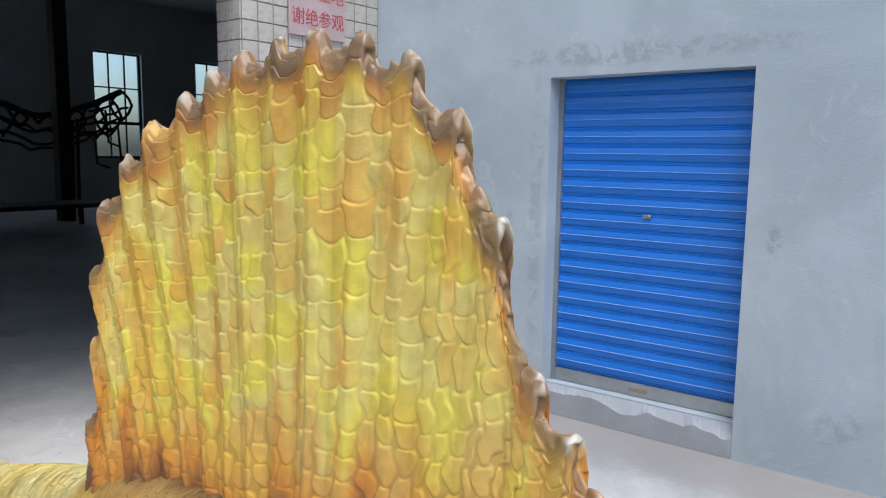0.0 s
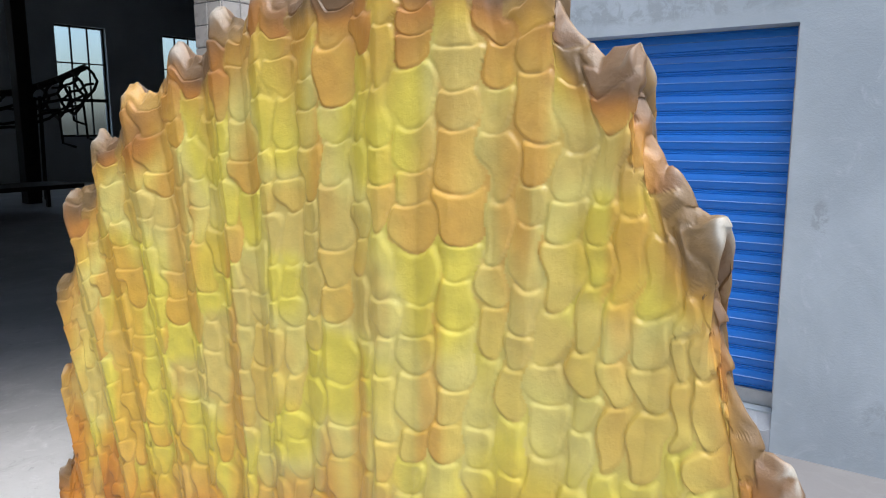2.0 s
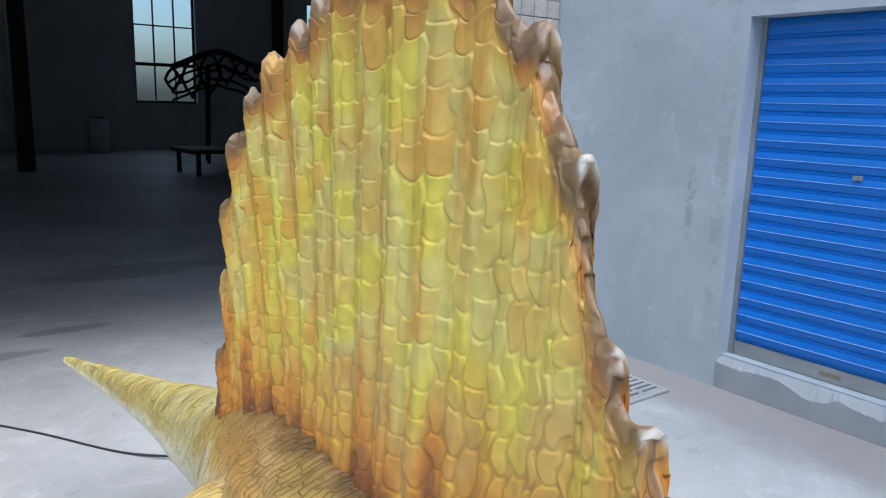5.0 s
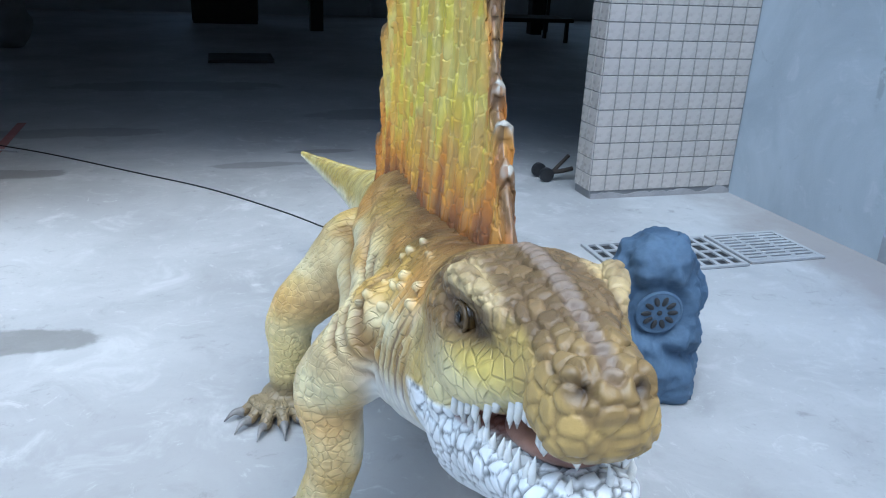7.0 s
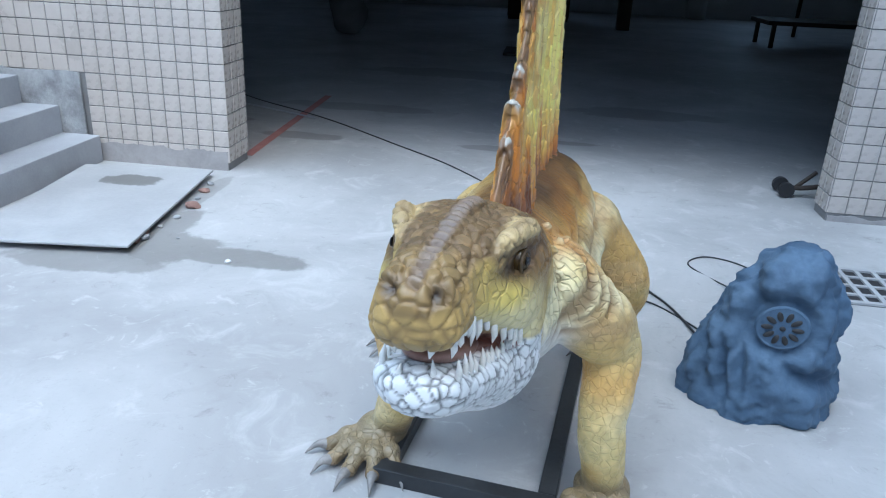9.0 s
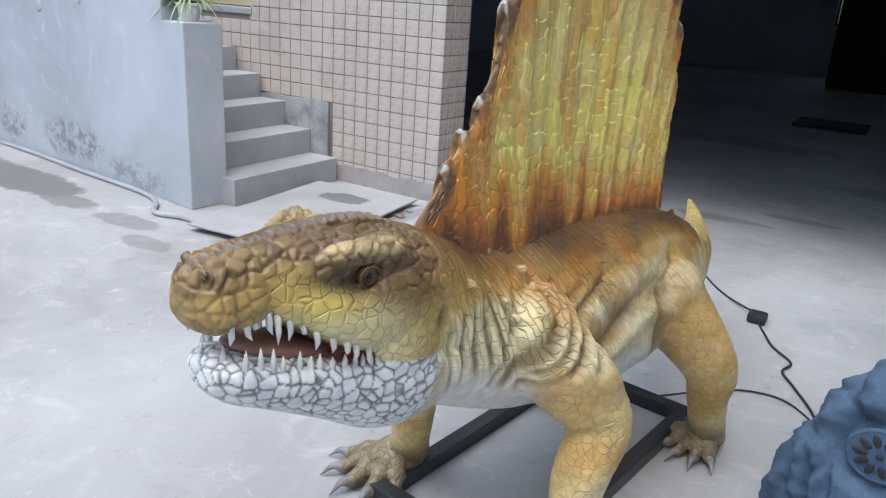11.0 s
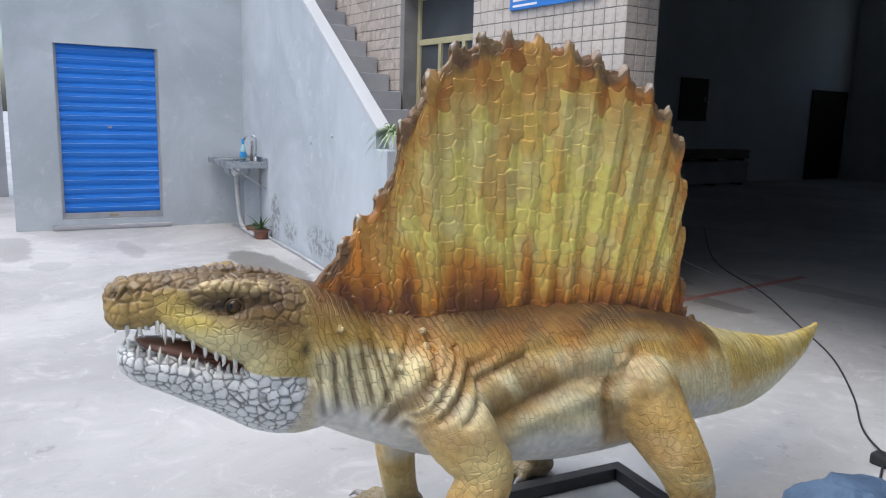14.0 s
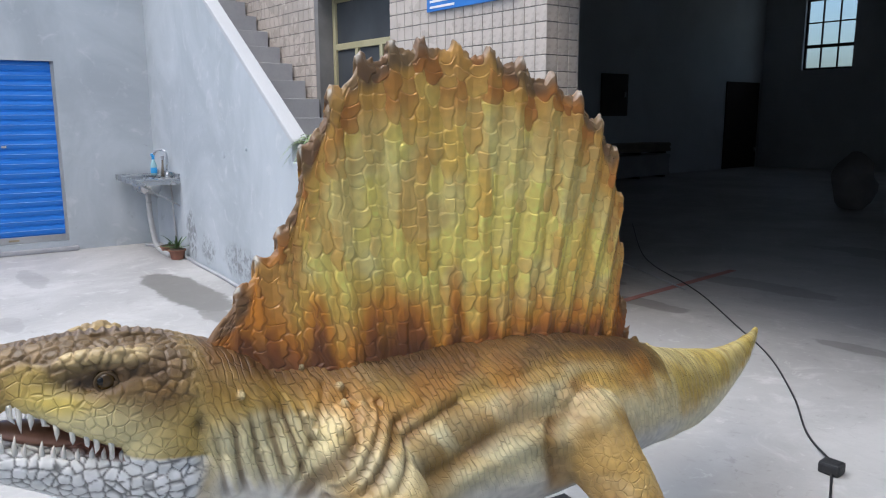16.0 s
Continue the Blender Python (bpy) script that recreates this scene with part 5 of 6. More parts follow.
push -= 0.010 * is_head * (1 - is_jaw) * np.exp(-(((Y + 4.045 + 0.25 * (Z - 1.05)) / 0.016) ** 2)) * smooth(1.12 - Z, -0.02, 0.04)
wrinkle = np.sin((Y + 0.3 * Z) * 2 * np.pi / 0.03 + 5 * value_noise(co, 0.12, 33)) * (value_noise(co, 0.07, 34))
push += 0.002 * wrinkle * trunk * smooth(up, -0.3, 0.2) + 0.0006 * np.sin(Z * 2 * np.pi / 0.026 + 4 * value_noise(co, 0.08, 35)) * is_leg
push += (0.006 + 0.006 * is_leg) * (value_noise(co, 0.09, 7) - 0.5)
eye_hole = np.exp(-(((Y + 3.845) / 0.055) ** 2 + ((Z - 1.118) / 0.028) ** 2)) * (lat > 0.08) * is_head
push -= 0.032 * eye_hole
push -= 0.018 * np.exp(-(((Y + 3.92) / 0.05) ** 2 + ((Z - 1.122) / 0.024) ** 2)) * (lat > 0.06) * is_head * (1 - is_jaw)
nostril = np.exp(-(((lat - 0.04) / 0.013) ** 2 + ((Y + 4.175) / 0.016) ** 2 + ((Z - 1.162) / 0.016) ** 2))
push -= 0.024 * nostril
ear = np.exp(-(((Y + 3.6) / 0.018) ** 2 + ((Z - 0.97) / 0.03) ** 2)) * (lat > 0.1)
push -= 0.012 * ear
co2 = co + no * push[:, None]
hide.vertices.foreach_set("co", co2.ravel())

blot = value_noise(co, 0.13, 9)
blot2 = value_noise(co, 0.05, 13)
fine = value_noise(co, 0.018, 15)
BROWN, YELLOW, OCHRE, ORANGE, CREAM, DARK, OLIVE = (0.11, 0.052, 0.014), (0.70, 0.50, 0.12), (0.58, 0.36, 0.07), (0.58, 0.25, 0.03), (0.76, 0.69, 0.42), (0.035, 0.02, 0.01), (0.44, 0.36, 0.11)
WHITE = (0.68, 0.67, 0.62)
streak = value_noise(np.c_[X, Y + 0.6 * Z, (Z - 0.6 * Y) * 0.35], 0.08, 17)
col = np.tile(np.array(OCHRE), (n, 1))
col = lay(col, YELLOW, smooth(streak, 0.25, 0.7) * 0.9)
col = lay(col, CREAM, smooth(blot, 0.42, 0.68) * trunk * 0.75)
col = lay(col, CREAM, smooth(-up, -0.35, 0.2) * trunk * smooth(streak, 0.1, 0.6) * 0.9)
col = lay(col, WHITE, smooth(-up, 0.1, 0.5) * trunk)
col = lay(col, CREAM, np.exp(-((up - 0.05) / 0.4) ** 2) * trunk * smooth(streak, 0.25, 0.55) * (Y < -1.9) * 0.8)
# flank ridges painted paler and valleys browner, light and shade in the colour
col = lay(col, CREAM, np.clip(ridge * 0.95, 0, 1))
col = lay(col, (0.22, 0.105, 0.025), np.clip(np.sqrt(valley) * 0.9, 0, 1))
col = lay(col, OCHRE, smooth(flank, 0.1, 0.9) * flank_mask * 0.25 * smooth(up, -0.35, 0.0))
col = lay(col, OCHRE, smooth(up + 0.5 * (streak - 0.5), 0.2, 0.6) * trunk * (Y < -1.8) * 0.7)
col = lay(col, (0.25, 0.125, 0.03), smooth(up + 0.4 * (streak - 0.5), 0.4, 0.8) * trunk * (Y < -1.8) * (0.3 + 0.4 * smooth(X, -0.1, 0.1)))
col = lay(col, BROWN, smooth(up + 0.45 * (blot - 0.5) + 0.2 * (blot2 - 0.5), 0.54, 0.86) * trunk * (Y < -1.8) * 0.92 * (0.5 + 0.5 * smooth(X, -0.1, 0.1)))
col = lay(col, (0.32, 0.19, 0.05), smooth(0.46 - streak, 0, 0.18) * trunk * smooth(up, -0.45, -0.1) * (Y < -1.9) * 0.62)
patch = value_noise(np.c_[X, Y * 0.55, Z], 0.09, 61)
col = lay(col, CREAM, smooth(patch, 0.52, 0.72) * np.exp(-((up - 0.42) / 0.25) ** 2) * trunk * (Y < -1.95) * 0.75)
col = lay(col, (0.055, 0.028, 0.012), smooth(0.5 - patch, 0, 0.2) * smooth(up, 0.72, 0.95) * trunk * (Y < -1.9) * 0.7)
col = lay(col, BROWN, smooth(up + 0.15 * (blot2 - 0.5), 0.84, 1.0) * trunk * (Y < -1.8) * 0.9)
# creases and neck folds get painted brown shade, fold crests a cream highlight
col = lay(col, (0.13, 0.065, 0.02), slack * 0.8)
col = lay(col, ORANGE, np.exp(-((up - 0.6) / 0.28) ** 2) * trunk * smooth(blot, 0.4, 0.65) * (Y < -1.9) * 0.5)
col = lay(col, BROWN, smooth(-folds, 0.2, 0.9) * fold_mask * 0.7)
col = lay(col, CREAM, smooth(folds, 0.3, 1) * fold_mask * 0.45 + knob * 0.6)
tail = smooth(Y, -1.95, -1.6)
col = lay(col, OLIVE, tail * smooth(up, -0.3, 0.5) * 0.75)
col = lay(col, CREAM, tail * smooth(-up, -0.15, 0.5) * 0.7)
col = lay(col, BROWN, tail * smooth(np.sin(Y * 2 * np.pi / 0.11 + 6 * blot), 0.3, 1) * smooth(up, 0.1, 0.8) * 0.3)
# legs
leg_tone = value_noise(co, 0.16, 31)
col = lay(col, (0.66, 0.53, 0.23), is_leg * 0.9)
col = lay(col, CREAM, is_leg * smooth(blot, 0.42, 0.68) * 0.7)
col = lay(col, (0.52, 0.27, 0.04), is_leg * smooth(leg_tone, 0.48, 0.72) * 0.6)
col = lay(col, (0.55, 0.26, 0.03), is_leg * np.exp(-((Z - 0.5) / 0.07) ** 2) * 0.55)
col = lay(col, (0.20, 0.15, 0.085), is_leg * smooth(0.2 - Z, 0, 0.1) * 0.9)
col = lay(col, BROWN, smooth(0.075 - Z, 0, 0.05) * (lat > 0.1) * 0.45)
# airbrushed brown, shade painted in where the legs join the trunk
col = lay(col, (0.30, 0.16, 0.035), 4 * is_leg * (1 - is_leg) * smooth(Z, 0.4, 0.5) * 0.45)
# head
head_up = (Z - hz) / hb
col = lay(col, (0.50, 0.36, 0.10), is_head * 0.95)
col = lay(col, (0.78, 0.69, 0.36), is_head * smooth(1.075 - Z, -0.03, 0.04) * smooth(-Y, 3.62, 3.8) * 0.9)
col = lay(col, (0.76, 0.60, 0.13), is_head * np.exp(-(((Y + 3.93) / 0.085) ** 2 + ((Z - 1.085) / 0.035) ** 2)) * 0.95)
col = lay(col, (0.42, 0.28, 0.09), is_head * smooth(-Y, 4.02, 4.09) * 0.9)
col = lay(col, (0.22, 0.115, 0.03), is_head * np.exp(-(((Y + 3.69) / 0.11) ** 2 + ((Z - 1.07) / 0.075) ** 2)) * smooth(lat, 0.06, 0.1) * 0.95)
col = lay(col, (0.105, 0.06, 0.027), is_head * smooth(head_up + 0.3 * (blot2 - 0.5), 0.40, 0.68) * (0.9 - 0.35 * smooth(-Y, 4.02, 4.1)))
col = lay(col, (0.33, 0.215, 0.09), crown * smooth(crid, 0.5, 0.95) * 0.4 * smooth(lat, 0.02, 0.05))
col = lay(col, (0.16, 0.115, 0.085), spine * 0.85)
col = lay(col, (0.28, 0.21, 0.14), spine * smooth(beads, 0.4, 0.95) * 0.5)
col = lay(col, (0.13, 0.07, 0.025), is_head * np.exp(-(((Y + 3.80) / 0.07) ** 2 + ((Z - 1.115) / 0.045) ** 2)) * smooth(lat, 0.06, 0.1) * 0.8)
col = lay(col, (0.24, 0.16, 0.05), is_head * (1 - is_jaw) * np.exp(-(((Z - (hz - hb)) / 0.018) ** 2)) * 0.6)
col = lay(col, (0.17, 0.095, 0.035), is_head * np.exp(-(((Y + 3.84) / 0.11) ** 2 + ((Z - 1.115) / 0.042) ** 2)) * smooth(lat, 0.05, 0.08) * 0.85)
brow = np.exp(-((Z - 1.172) / 0.018) ** 2) * smooth(lat, 0.075, 0.105) * is_head * smooth(Y, -4.0, -3.9) * smooth(-Y, 3.66, 3.74)
col = lay(col, (0.58, 0.44, 0.21), brow * 0.9)
# brow hollows, nostrils and ears painted near black, shade put into the colour
col = lay(col, DARK, is_head * np.exp(-(((Y + 3.87) / 0.09) ** 2 + ((Z - 1.124) / 0.028) ** 2)) * (lat > 0.06) * (1 - brow) * 0.95)
col = lay(col, DARK, nostril * 1.2 + ear * 0.7)
col = lay(col, (0.80, 0.81, 0.80), is_jaw)
col = lay(col, (0.11, 0.11, 0.105), is_jaw * (1 - jaw_cell) * 0.9)
throat = is_head * (1 - is_jaw) * smooth(Y, -3.84, -3.72) * smooth(0.82 - Z, 0, 0.05)
col = lay(col, (0.64, 0.62, 0.54), throat)
col = lay(col, (0.12, 0.07, 0.03), (1 - plates) * is_head * (1 - is_jaw) * np.maximum(crown, smooth(-Y, 4.04, 4.1)) * 0.45)
inner = is_head * (lat < ja - 0.012) * smooth(-np.abs(Z - lip), -0.03, -0.012) * (Y < -3.76)
col = lay(col, (0.30, 0.13, 0.09), inner)
col = lay(col, (0.26, 0.15, 0.045), smooth(blot2, 0.55, 0.85) * (trunk * smooth(up, -0.3, 0.2) + 0.5 * is_leg) * 0.25)
col *= (0.84 + 0.32 * fine)[:, None]
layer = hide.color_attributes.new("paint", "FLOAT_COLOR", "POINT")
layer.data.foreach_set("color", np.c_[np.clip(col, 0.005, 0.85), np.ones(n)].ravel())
skin_grid = np.clip(trunk * 0.6 * smooth(up, -0.55, -0.1), 0, 1)
pebbles = np.clip(0.4 * is_leg + 0.4 * is_head * (1 - is_jaw) * (1 - 0.8 * crown) * (1 - smooth(-Y, 4.04, 4.1)), 0, 1)
hide.polygons.foreach_set("use_smooth", [True] * len(hide.polygons))


# the sail
RIM = [(-3.5, 1.12), (-3.403, 1.265), (-3.352, 1.35), (-3.285, 1.415), (-3.212, 1.64), (-3.124, 1.8), (-3.024, 1.892), (-2.915, 1.939), (-2.805, 1.958), (-2.675, 1.957), (-2.548, 1.94), (-2.424, 1.905), (-2.293, 1.862), (-2.154, 1.8), (-2.03, 1.718), (-1.934, 1.597), (-1.889, 1.42), (-1.862, 1.22), (-1.837, 1.0), (-1.8, 0.87)]
EDGE = [(k / 19, y, z) for k, (y, z) in enumerate(RIM)]        # a knob of the rim at every step
RIBS, COLS = 19, 48
SPINE = [(-3.60, 1.1), (-3.28, 1.07), (-3.05, 1.01), (-2.8, 0.99), (-2.27, 0.96), (-1.93, 0.86), (-1.8, 0.78)]


def sail_side(sign, seed):
    """One face of the sail: pleats along the ribs, and rows of overlapping scales in columns."""
    rng = np.random.default_rng(seed)
    nu, nv = COLS * 18 + 1, 560
    fine_u = np.linspace(0, 1, 2001)
    fy, fz = spread(fine_u, EDGE)
    pace = 0.45 * np.hypot(np.gradient(fy, fine_u), np.gradient(fz, fine_u)) + 0.55 * 1.6
    walked = np.r_[0, np.cumsum((pace[1:] + pace[:-1]) / 2)]
    walked /= walked[-1]
    u, v = np.meshgrid(np.interp(np.linspace(0, 1, nu), walked, fine_u), np.linspace(0, 1, nv), indexing="ij")
    gap = np.interp(u, fine_u, np.hypot(np.gradient(fy, fine_u), np.gradient(fz, fine_u))) / RIBS
    ey, ez = spread(u.ravel(), EDGE)
    ey, ez = ey.reshape(u.shape), ez.reshape(u.shape)
    rib = u * RIBS
    base_y = -3.51 + 1.67 * u
    bz = np.interp(base_y, [p[0] for p in SPINE], [p[1] for p in SPINE]) - 0.10
    off = np.abs(rib - np.round(rib)) * gap                # metres along the rim from the nearest rib
    arc = np.interp(u, fine_u, np.r_[0, np.cumsum(np.hypot(np.diff(fy), np.diff(fz)))])
    rag = value_noise(np.c_[arc.ravel(), np.zeros(u.size), np.zeros(u.size)], 0.045, 71).reshape(u.shape)
    rag = 0.5 * rag + 0.5 * value_noise(np.c_[arc.ravel(), np.zeros(u.size), np.zeros(u.size)], 0.02, 72).reshape(u.shape)
    nub = 1 - smooth(off, 0.010, 0.027)
    # between the knobs the rim is scooped out at a right angle to its line
    dip = (0.027 * (1 - nub) + 0.008 * smooth(off / np.maximum(gap, 0.01), 0.2, 0.5) + 0.010 * (1 - smooth(rag, 0.2, 0.75))) * smooth(u, 0.01, 0.06) * (0.7 + 0.3 * smooth(u, 0.15, 0.3))
    ty, tz_ = np.gradient(fy, fine_u), np.gradient(fz, fine_u)
    tl = np.hypot(ty, tz_)
    out_y, out_z = np.interp(u, fine_u, -tz_ / tl), np.interp(u, fine_u, ty / tl)
    s = v ** 0.9
    length = np.hypot(ey - base_y, ez - bz)
    dip = dip * (1 - smooth((1 - v) * length, 0.0, 0.16))
    y = base_y + (ey - base_y) * s - out_y * dip
    z = bz + (ez - bz) * s - out_z * dip
    # scales
    cuts = np.interp(np.linspace(0, 1, COLS + 1) + np.r_[0, rng.uniform(-0.24, 0.24, COLS - 1), 0] / COLS, walked, fine_u)
    wob = u + (0.003 * np.sin(s * 11 + u * 37) + 0.0025 * np.sin(s * 37 + u * 90) + 0.002 * np.sin(s * 83 + u * 150)) * smooth(u, 0, 0.02) * smooth(1 - u, 0, 0.02)
    ci = np.clip(np.searchsorted(cuts, wob.ravel(), side="right").reshape(u.shape) - 1, 0, COLS - 1)
    cu = np.clip((wob - cuts[ci]) / (cuts[ci + 1] - cuts[ci]), 0, 1)
    col_w = (cuts[ci + 1] - cuts[ci]) * 1.6 * (0.55 + 0.75 * s)
    row_len = rng.uniform(0.050, 0.068, COLS)[ci]
    h = s * length / row_len + 0.5 * (ci % 2) + rng.uniform(0, 0.4, COLS)[ci]
    h = h + 0.2 * np.sin(h * 1.9 + ci * 2.3)
    rnd = lambda a, b: ((a * 7919 + b * 104729 + seed * 31) % 1009) / 1009.0
    skew = rng.uniform(-1, 1, COLS)[ci]
    h = h - 0.30 * np.abs(2 * cu - 1) ** 2.5 + 0.07 * skew * (2 * cu - 1)
    ri = np.floor(h).astype(int)
    rv = h - ri
    rand = rnd(ci, ri)
    da, db = cu * col_w, (1 - cu) * col_w
    steep = (0.14 * skew - 1.5 * np.sign(2 * cu - 1) * np.abs(2 * cu - 1) ** 1.5) * row_len / np.maximum(col_w, 0.01)
    dr = np.minimum(rv, 1 - rv) * row_len / np.sqrt(1 + steep ** 2)
    side_d = np.minimum(da, db)
    d_m = np.minimum(side_d, dr)
    round_c = np.hypot(np.clip(0.012 - side_d, 0, 1), np.clip(0.012 - dr, 0, 1))
    d_m = np.minimum(d_m, np.maximum(0.012 - round_c, 0))
    cell = 1 - (1 - np.clip(d_m / 0.0038, 0, 1)) ** 1.8
    crevice = 1 - smooth(d_m, 0.0004, 0.0022)
    # the upper edge of every scale stands proud of the end of the one above it
    plate = cell * (0.0017 + 0.0010 * rand + 0.0026 * rv ** 2)
    tip = (rand - 0.5) * (2 * cu - 1) * 0.005 * cell
    saw = rib + 0.5 - np.floor(rib + 0.5)
    pleat = (0.016 * (0.5 + 0.6 * smooth(u, 0.35, 0.7)) * (1 - np.abs(2 * saw - 1)) - 0.005) * smooth(s, 0.0, 0.15) + 0.003 * np.cos(2 * np.pi * rib / 2.7 + 1.3)
    edge_in = smooth((1 - v) * length, 0.0, 0.022)
    rim_d = (1 - v) * length
    knob = (1 - smooth(off, 0.006, 0.02)) * np.exp(-((rim_d - 0.010) / 0.016) ** 2)
    t_r = np.clip(rim_d / 0.018, 0, 1)
    shut = np.sqrt(t_r * (2 - t_r)) * smooth(u * 1.6, 0.0, 0.02) * smooth((1 - u) * 1.6, 0.0, 0.02)
    p3 = np.c_[np.zeros(u.size), y.ravel(), z.ravel()]
    rough_n = value_noise(p3, 0.016, seed + 3).reshape(u.shape)
    lump = value_noise(p3, 0.05, seed + 8).reshape(u.shape)
    x = 0.013 + 0.03 * (1 - s) ** 3 + 0.008 * (1 - s) + pleat * edge_in + (plate + tip) * edge_in * smooth(s, 0.02, 0.1) + 0.002 * lump + (0.007 * rough_n + 0.004 * lump) * (1 - edge_in) + 0.006 * knob * rough_n - 0.009 * (1 - edge_in)
    x = np.maximum(x, 0.004) * shut * (0.6 + 0.4 * smooth(rim_d, 0.0, 0.05))
    lean = np.interp(y, [-3.3, -3.1, -2.8, -2.3, -2.0, -1.84], [0.045, 0.04, -0.002, -0.004, -0.045, -0.085])
    chip = (value_noise(p3, 0.011, 77).reshape(u.shape) - 0.5) * (1 - smooth(rim_d, 0.0, 0.03)) * smooth(u, 0.0, 0.03)
    pos = np.stack([lean + sign * x, y + 0.012 * chip, z + 0.006 * knob + 0.016 * chip], -1)
    # paint
    low_n = value_noise(p3, 0.10, seed).reshape(u.shape)
    low2 = value_noise(p3 * (1, 1, 0.35), 0.035, seed + 5).reshape(u.shape)
    d_edge = (1 - v) * length
    up = s * length
    low3 = value_noise(p3 * (1, 1, 0.22), 0.06, seed + 12).reshape(u.shape)
    crease = np.abs(2 * saw - 1)
    # light put into the tones: left face painted darker, right face lighter
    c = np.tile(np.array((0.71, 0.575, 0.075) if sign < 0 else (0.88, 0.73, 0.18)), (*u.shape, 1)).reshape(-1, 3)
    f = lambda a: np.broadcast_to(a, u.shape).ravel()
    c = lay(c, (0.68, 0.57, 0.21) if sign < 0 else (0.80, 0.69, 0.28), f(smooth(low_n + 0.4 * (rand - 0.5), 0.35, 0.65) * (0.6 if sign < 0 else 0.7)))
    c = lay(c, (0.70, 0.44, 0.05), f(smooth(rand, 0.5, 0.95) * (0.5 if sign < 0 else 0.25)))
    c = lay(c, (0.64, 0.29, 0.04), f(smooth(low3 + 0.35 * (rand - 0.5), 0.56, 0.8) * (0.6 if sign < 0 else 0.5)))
    # pleat creases painted darker, their shade put into the colour
    c = lay(c, (0.38, 0.26, 0.05), f(crease ** 4 * 0.28))
    rim_tone = 1 - smooth(d_edge + 0.16 * (low_n - 0.5) + 0.14 * (low3 - 0.5), 0.03 if sign < 0 else 0.08, 0.22 if sign < 0 else 0.36)
    c = lay(c, (0.55, 0.26, 0.05), f(rim_tone * 0.85))
    c = lay(c, (0.42, 0.14, 0.022), f(rim_tone * smooth(rand + 0.5 * (low3 - 0.5), 0.3, 0.8) * 0.8))
    c = lay(c, (0.50, 0.24, 0.04), f(smooth(low_n + 0.25 * (low2 - 0.5), 0.66, 0.84) * 0.3))
    c = lay(c, (0.60, 0.22, 0.02), f((1 - smooth(up + 0.26 * (low3 - 0.5), 0.16, 0.36)) * 0.92))
    c = lay(c, (0.30, 0.085, 0.015), f((1 - smooth(up + 0.2 * (low3 - 0.5), 0.12, 0.24)) * smooth(low2 + 0.4 * (rand - 0.5), 0.3, 0.6) * 0.75))
    c = lay(c, (0.14, 0.05, 0.016), f((1 - smooth(up + 0.16 * (low3 - 0.5), 0.06, 0.19)) * 0.92))
    c = lay(c, (0.13, 0.085, 0.045), f((1 - smooth(d_edge + 0.14 * (low_n - 0.5), 0.01, 0.085)) * 0.85))
    bone = 0.9 * knob * smooth(rough_n, 0.35, 0.6) + 0.8 * (1 - smooth(off, 0.005, 0.015)) * (1 - smooth(d_edge, 0.008, 0.024)) * smooth(-u, -0.4, -0.1) * smooth(rough_n, 0.3, 0.55)
    c = lay(c, (0.38, 0.35, 0.29), f(bone * smooth(u, 0.0, 0.05) * 0.85))
    c = lay(c, (0.24, 0.16, 0.05), f(crevice * 0.10 * edge_in * smooth(up, 0.25, 0.45)))
    c = lay(c, (0.10, 0.04, 0.01), f(crevice * 0.28 * edge_in * (1 - smooth(up, 0.25, 0.45))))
    c *= (0.90 + 0.2 * f(rough_n))[:, None]
    return pos, np.clip(c, 0.005, 0.85), nu, nv


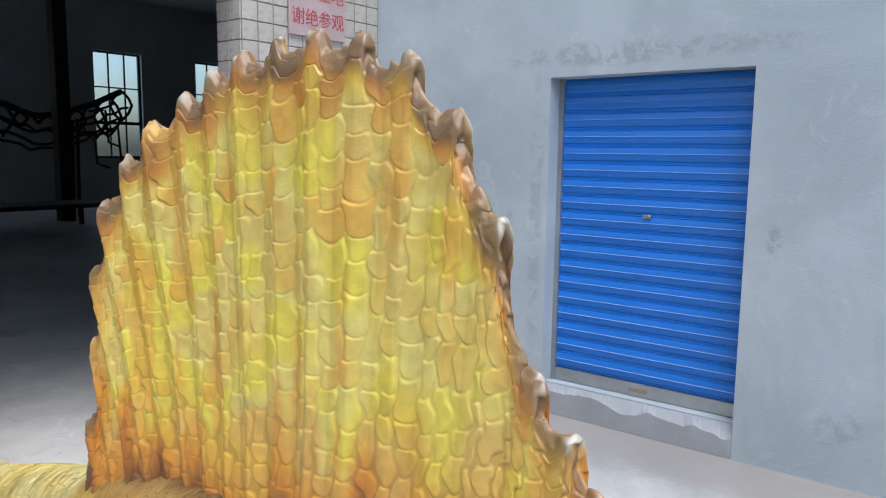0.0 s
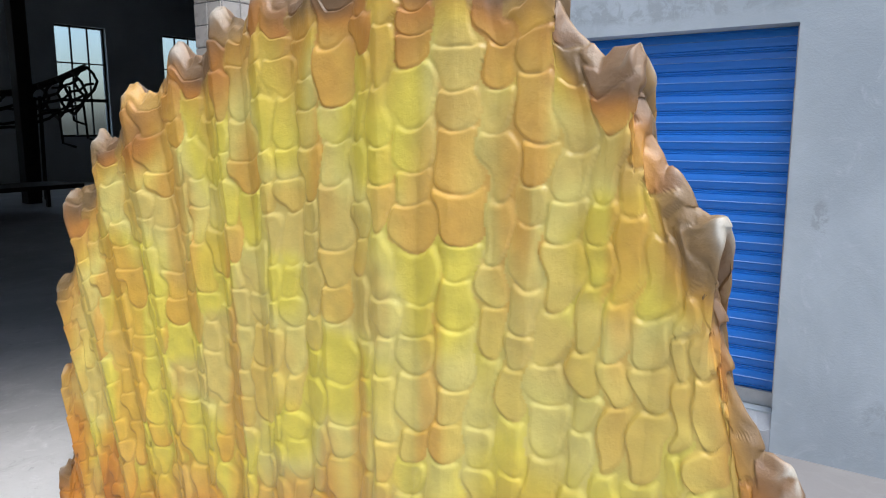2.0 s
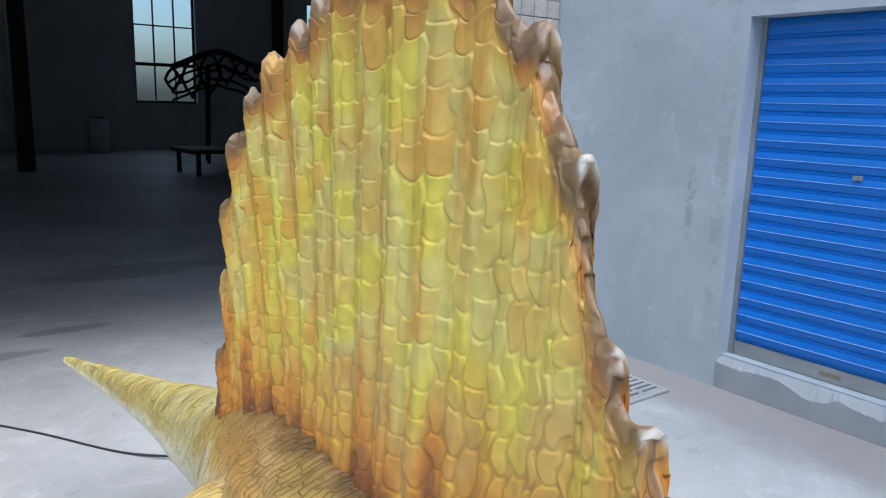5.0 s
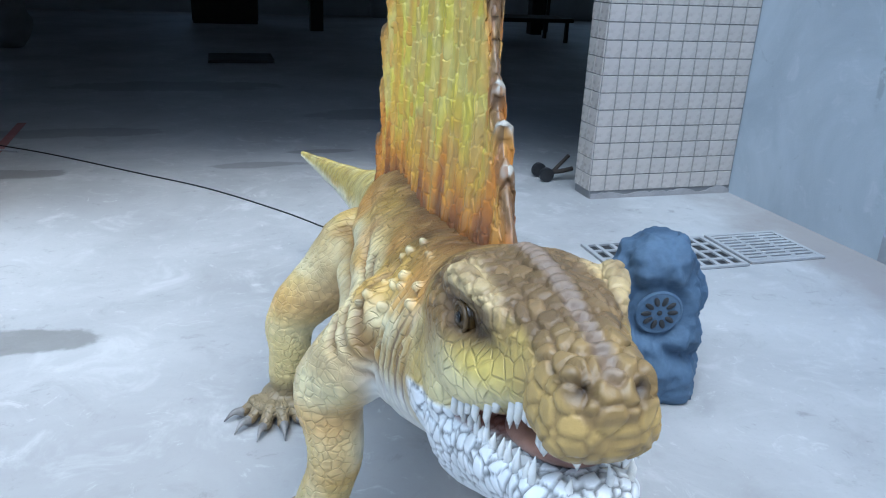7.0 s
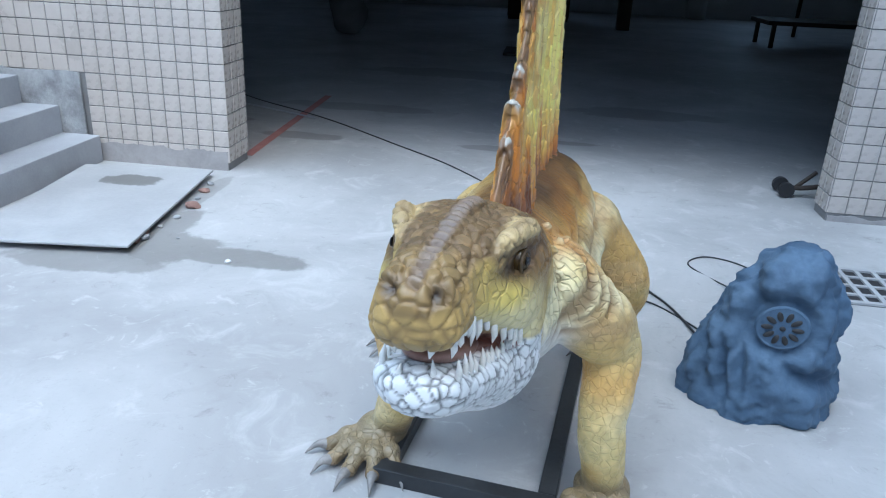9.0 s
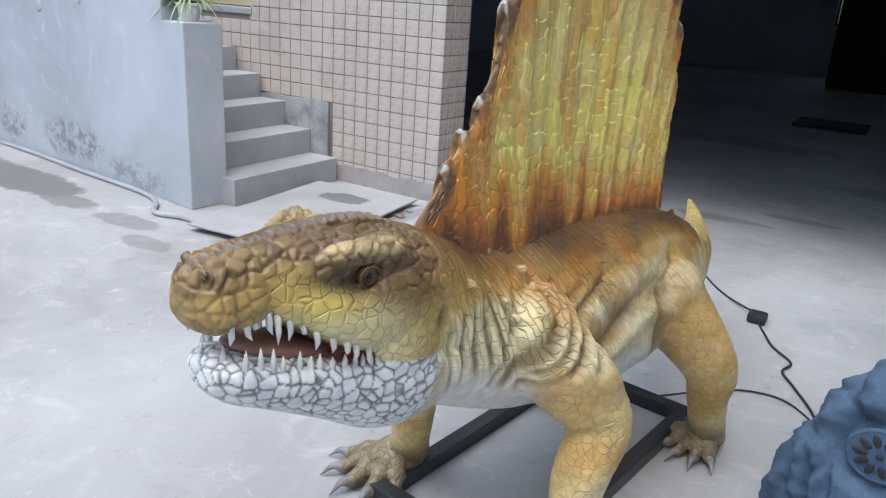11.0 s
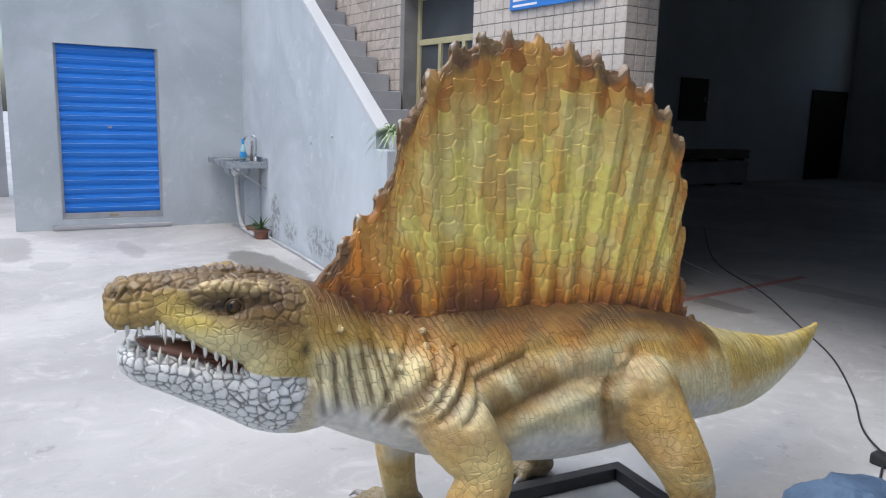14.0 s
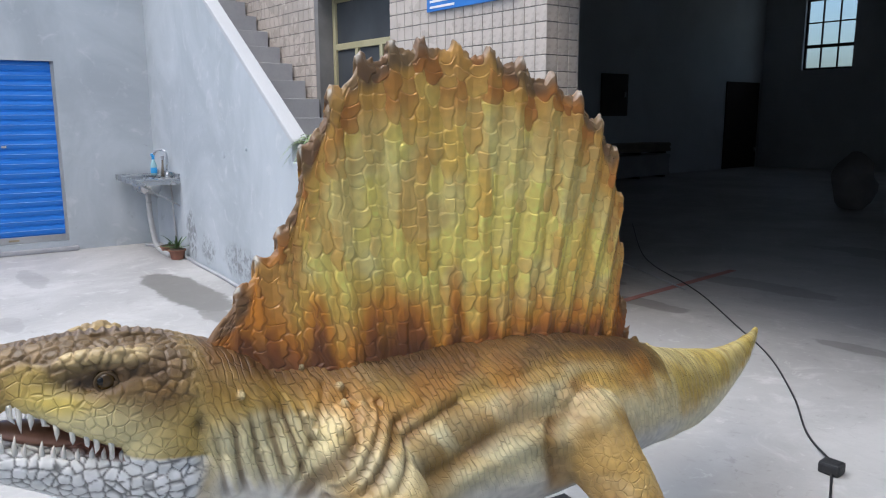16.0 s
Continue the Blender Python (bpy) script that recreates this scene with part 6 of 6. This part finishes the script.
def join_parts():
    """Hide, sail, teeth, claws, tongue and eyes as one mesh."""
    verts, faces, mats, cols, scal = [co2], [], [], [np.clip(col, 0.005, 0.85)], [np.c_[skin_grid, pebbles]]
    hp = np.empty(len(hide.loops), int)
    hide.loops.foreach_get("vertex_index", hp)
    quads = hp.reshape(-1, 4)
    faces.append(quads)
    mats.append(np.zeros(len(quads), int))
    start = n
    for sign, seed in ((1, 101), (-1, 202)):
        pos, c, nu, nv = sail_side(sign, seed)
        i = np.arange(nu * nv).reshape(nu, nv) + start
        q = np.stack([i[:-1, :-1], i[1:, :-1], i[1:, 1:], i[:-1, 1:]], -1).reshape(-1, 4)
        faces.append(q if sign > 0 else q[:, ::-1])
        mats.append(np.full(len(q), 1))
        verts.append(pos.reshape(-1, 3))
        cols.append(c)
        scal.append(np.zeros((nu * nv, 2)))
        start += nu * nv

    def add(bm, mat, tone):
        nonlocal start
        bmesh.ops.triangulate(bm, faces=bm.faces[:])
        bm.verts.ensure_lookup_table()
        bm.verts.index_update()
        vs = np.array([v.co[:] for v in bm.verts])
        tri = np.array([[v.index for v in f.verts] for f in bm.faces]) + start
        faces.append(np.c_[tri, tri[:, 2]])
        mats.append(np.full(len(tri), mat))
        verts.append(vs)
        cols.append(np.tile(np.array(tone), (len(vs), 1)))
        scal.append(np.zeros((len(vs), 2)))
        start += len(vs)
        bm.free()

    bm = bmesh.new()
    rng = random.Random(4)
    for s in (-1, 1):
        for k in range(13):
            gap = rng.uniform(0.65, 1.15) * (0.45 if k in (3, 7, 10) else 1.0)
            y = -4.165 + 0.028 * k + rng.uniform(-0.008, 0.008)
            w, zc, hh = (float(a[0]) for a in (spread(np.array([y]), HEAD)[1], spread(np.array([y]), HEAD)[0], spread(np.array([y]), HEAD)[2]))
            x, z = HX + s * (w * 0.82 if k else 0.03), zc - hh * 0.86
            l = (0.03, 0.034, 0.028, 0.02, 0.026, 0.056, 0.05, 0.034, 0.042, 0.03, 0.034, 0.026, 0.022)[k] * gap
            tube([(x, y, z + 0.02), (x + s * 0.004, y, z - l * 0.4), (x + s * 0.001, y + rng.uniform(-0.006, 0.014), z - l)], [0.0085, 0.0065, 0.0008], 8, bm)
            y = -4.14 + 0.029 * k + rng.uniform(-0.008, 0.008)
            w, zc, hh = (float(a[0]) for a in (spread(np.array([y]), JAW)[1], spread(np.array([y]), JAW)[0], spread(np.array([y]), JAW)[2]))
            x, z = HX + s * (w * 0.84 if k else 0.028), zc + hh * 0.84
            l = (0.036, 0.052, 0.034, 0.046, 0.03, 0.04, 0.026, 0.034, 0.022, 0.028, 0.02, 0.022, 0.018)[k] * rng.uniform(0.6, 1.15)
            tube([(x, y, z - 0.02), (x + s * 0.003, y, z + l * 0.4), (x - s * 0.001, y + 0.004, z + l)], [0.0085, 0.0062, 0.0008], 8, bm)
    add(bm, 3, (0.8, 0.8, 0.75))
    bm = bmesh.new()
    for a, b, c, r in CLAWS:
        tube(bend([a, b, c], 4), [float(v) for v in np.linspace(r, 0.002, 9)], 10, bm)
    add(bm, 4, (0.2, 0.2, 0.2))
    bm = ball(HX, -3.95, 0.96, 0.07, 0.17, 0.026, turn=Matrix.Rotation(radians(-16), 4, "X"))
    add(bm, 5, (0.4, 0.2, 0.15))
    for s in (-1, 1):
        add(ball(HX + s * 0.120, -3.822, 1.114, 0.026, 0.026, 0.026), 6, (0.1, 0.05, 0.01))
        add(ball(HX + s * 0.1405, -3.836, 1.118, 0.0042, 0.010, 0.010), 7, (0.01, 0.01, 0.01))
        ring = [(HX + s * (0.134 + 0.004 * math.cos(a)), -3.822 + 0.027 * math.cos(a), 1.112 + 0.023 * math.sin(a)) for a in np.linspace(0, 2 * math.pi, 25)]
        add(tube(ring, 0.0042, 8, caps=False), 0, (0.09, 0.055, 0.02))
    v = np.concatenate(verts)
    # the head sits a little back on the neck
    off_sail = np.concatenate([np.full(len(p), not 0 < k < 3) for k, p in enumerate(verts)])
    v[:, 1] += np.interp(v[:, 1], [-4.25, -4.175, -3.81, -3.55, -3.3, -3.0], [0.13, 0.115, 0.07, 0.045, 0.02, 0.0]) * off_sail * smooth(v[:, 2], 0.5, 0.7)
    f = np.concatenate(faces)
    tri = f[:, 2] == f[:, 3]
    sizes = np.where(tri, 3, 4)
    keep = np.ones(f.shape, bool)
    keep[tri, 3] = False
    me = bpy.data.meshes.new("dimetrodon_statue")
    me.vertices.add(len(v))
    me.vertices.foreach_set("co", v.ravel())
    me.loops.add(int(sizes.sum()))
    me.loops.foreach_set("vertex_index", f[keep])
    me.polygons.add(len(f))
    me.polygons.foreach_set("loop_start", np.r_[0, np.cumsum(sizes)[:-1]])
    m = np.concatenate(mats)
    # the white jaw scales have a material of their own
    white = np.zeros(len(f), bool)
    white[: len(quads)] = is_jaw[quads].min(1) > 0.6
    me.polygons.foreach_set("material_index", np.where(white, 2, m))
    me.polygons.foreach_set("use_smooth", np.ones(len(f), bool))
    me.update(calc_edges=True)
    me.validate()
    layer = me.color_attributes.new("paint", "FLOAT_COLOR", "POINT")
    layer.data.foreach_set("color", np.c_[np.concatenate(cols), np.ones(len(v))].ravel())
    masks = np.concatenate(scal)
    for k, name in enumerate(("skin_grid", "pebbles")):
        a = me.attributes.new(name, "FLOAT", "POINT")
        a.data.foreach_set("value", np.ascontiguousarray(masks[:, k]))
    for mm in (M_HIDE, M_SAIL, M_JAW, M_TOOTH, M_CLAW, M_MOUTH, M_EYE, M_PUPIL):
        me.materials.append(mm)
    return me


statue = tagged(new("dimetrodon_statue", join_parts()), "life-size fibreglass sail-backed reptile statue, airbrushed yellow and brown, mouth half open", "statue")
statue.matrix_world = STAND
bpy.data.meshes.remove(hide)


# ---- tiles, piece by piece ----
def tile_mesh(w, h):
    bm = bmesh.new()
    d, e = 0.008, 0.003
    back = [bm.verts.new((x, 0, z)) for x, z in ((0, 0), (w, 0), (w, h), (0, h))]
    rim = [bm.verts.new((x, -d + e, z)) for x, z in ((0, 0), (w, 0), (w, h), (0, h))]
    face = [bm.verts.new((x, -d, z)) for x, z in ((e, e), (w - e, e), (w - e, h - e), (e, h - e))]
    for a, b in ((back, rim), (rim, face)):
        for k in range(4):
            bm.faces.new((a[k], a[(k + 1) % 4], b[(k + 1) % 4], b[k]))
    bm.faces.new(face)
    me = bpy.data.meshes.new("tile")
    bmesh.ops.recalc_face_normals(bm, faces=bm.faces[:])
    bm.to_mesh(me)
    bm.free()
    me.materials.append(M_TILE)
    return me


JOINT = 0.007
whole = tile_mesh(TILE - JOINT, TILE - JOINT)
rng = random.Random(12)


def lay_tile(parent, x, y, z, turn=0.0):
    t = new("tile", whole)
    t.parent = parent
    t.matrix_basis = pose(x, y + rng.uniform(-0.0006, 0.0006), z, rng.uniform(-0.3, 0.3), 0, turn + rng.uniform(-0.3, 0.3))


ROWS_T = 29
Z0 = 0.0585 + JOINT / 2        # the lowest joint; a cut row below it is smeared over
for r in range(ROWS_T):
    z = Z0 + r * TILE
    for k in range(10):
        lay_tile(PIER_R, 4.267 + k * TILE + JOINT / 2, YF + 0.008, z)
    for k in range(2):
        lay_tile(PIER_R, 4.27, YF + 0.012 + (k + 1) * TILE - JOINT / 2, z, -90)
    for k in range(9):
        lay_tile(PIER_L, -0.152 - (k + 1) * TILE + JOINT / 2, YF + 0.008, z)
    for k in range(3):
        lay_tile(PIER_L, -0.168, YF + 0.012 + k * TILE + JOINT / 2, z, 90)
# the rest of the tiled front, farther off
bm = bmesh.new()
for r in range(ROWS_T):
    z = Z0 + r * TILE
    for k in range(9, 62):
        x = -0.152 - (k + 1) * TILE + JOINT / 2
        if z < 0.67 or (x > WX0 - TILE * 0.7 and x + TILE * 0.5 < WX1 and WZ0 - 0.09 < z < WZ1 - 0.03):
            continue
        m = len(bm.verts)
        bm.from_mesh(whole)
        bm.verts.ensure_lookup_table()
        bmesh.ops.translate(bm, verts=bm.verts[m:], vec=(x, YF + 0.008 + rng.uniform(-0.0006, 0.0006), z))
rest = part("tile_field", bm, M_TILE, PIER_L)
tagged(rest, kind="stuff")
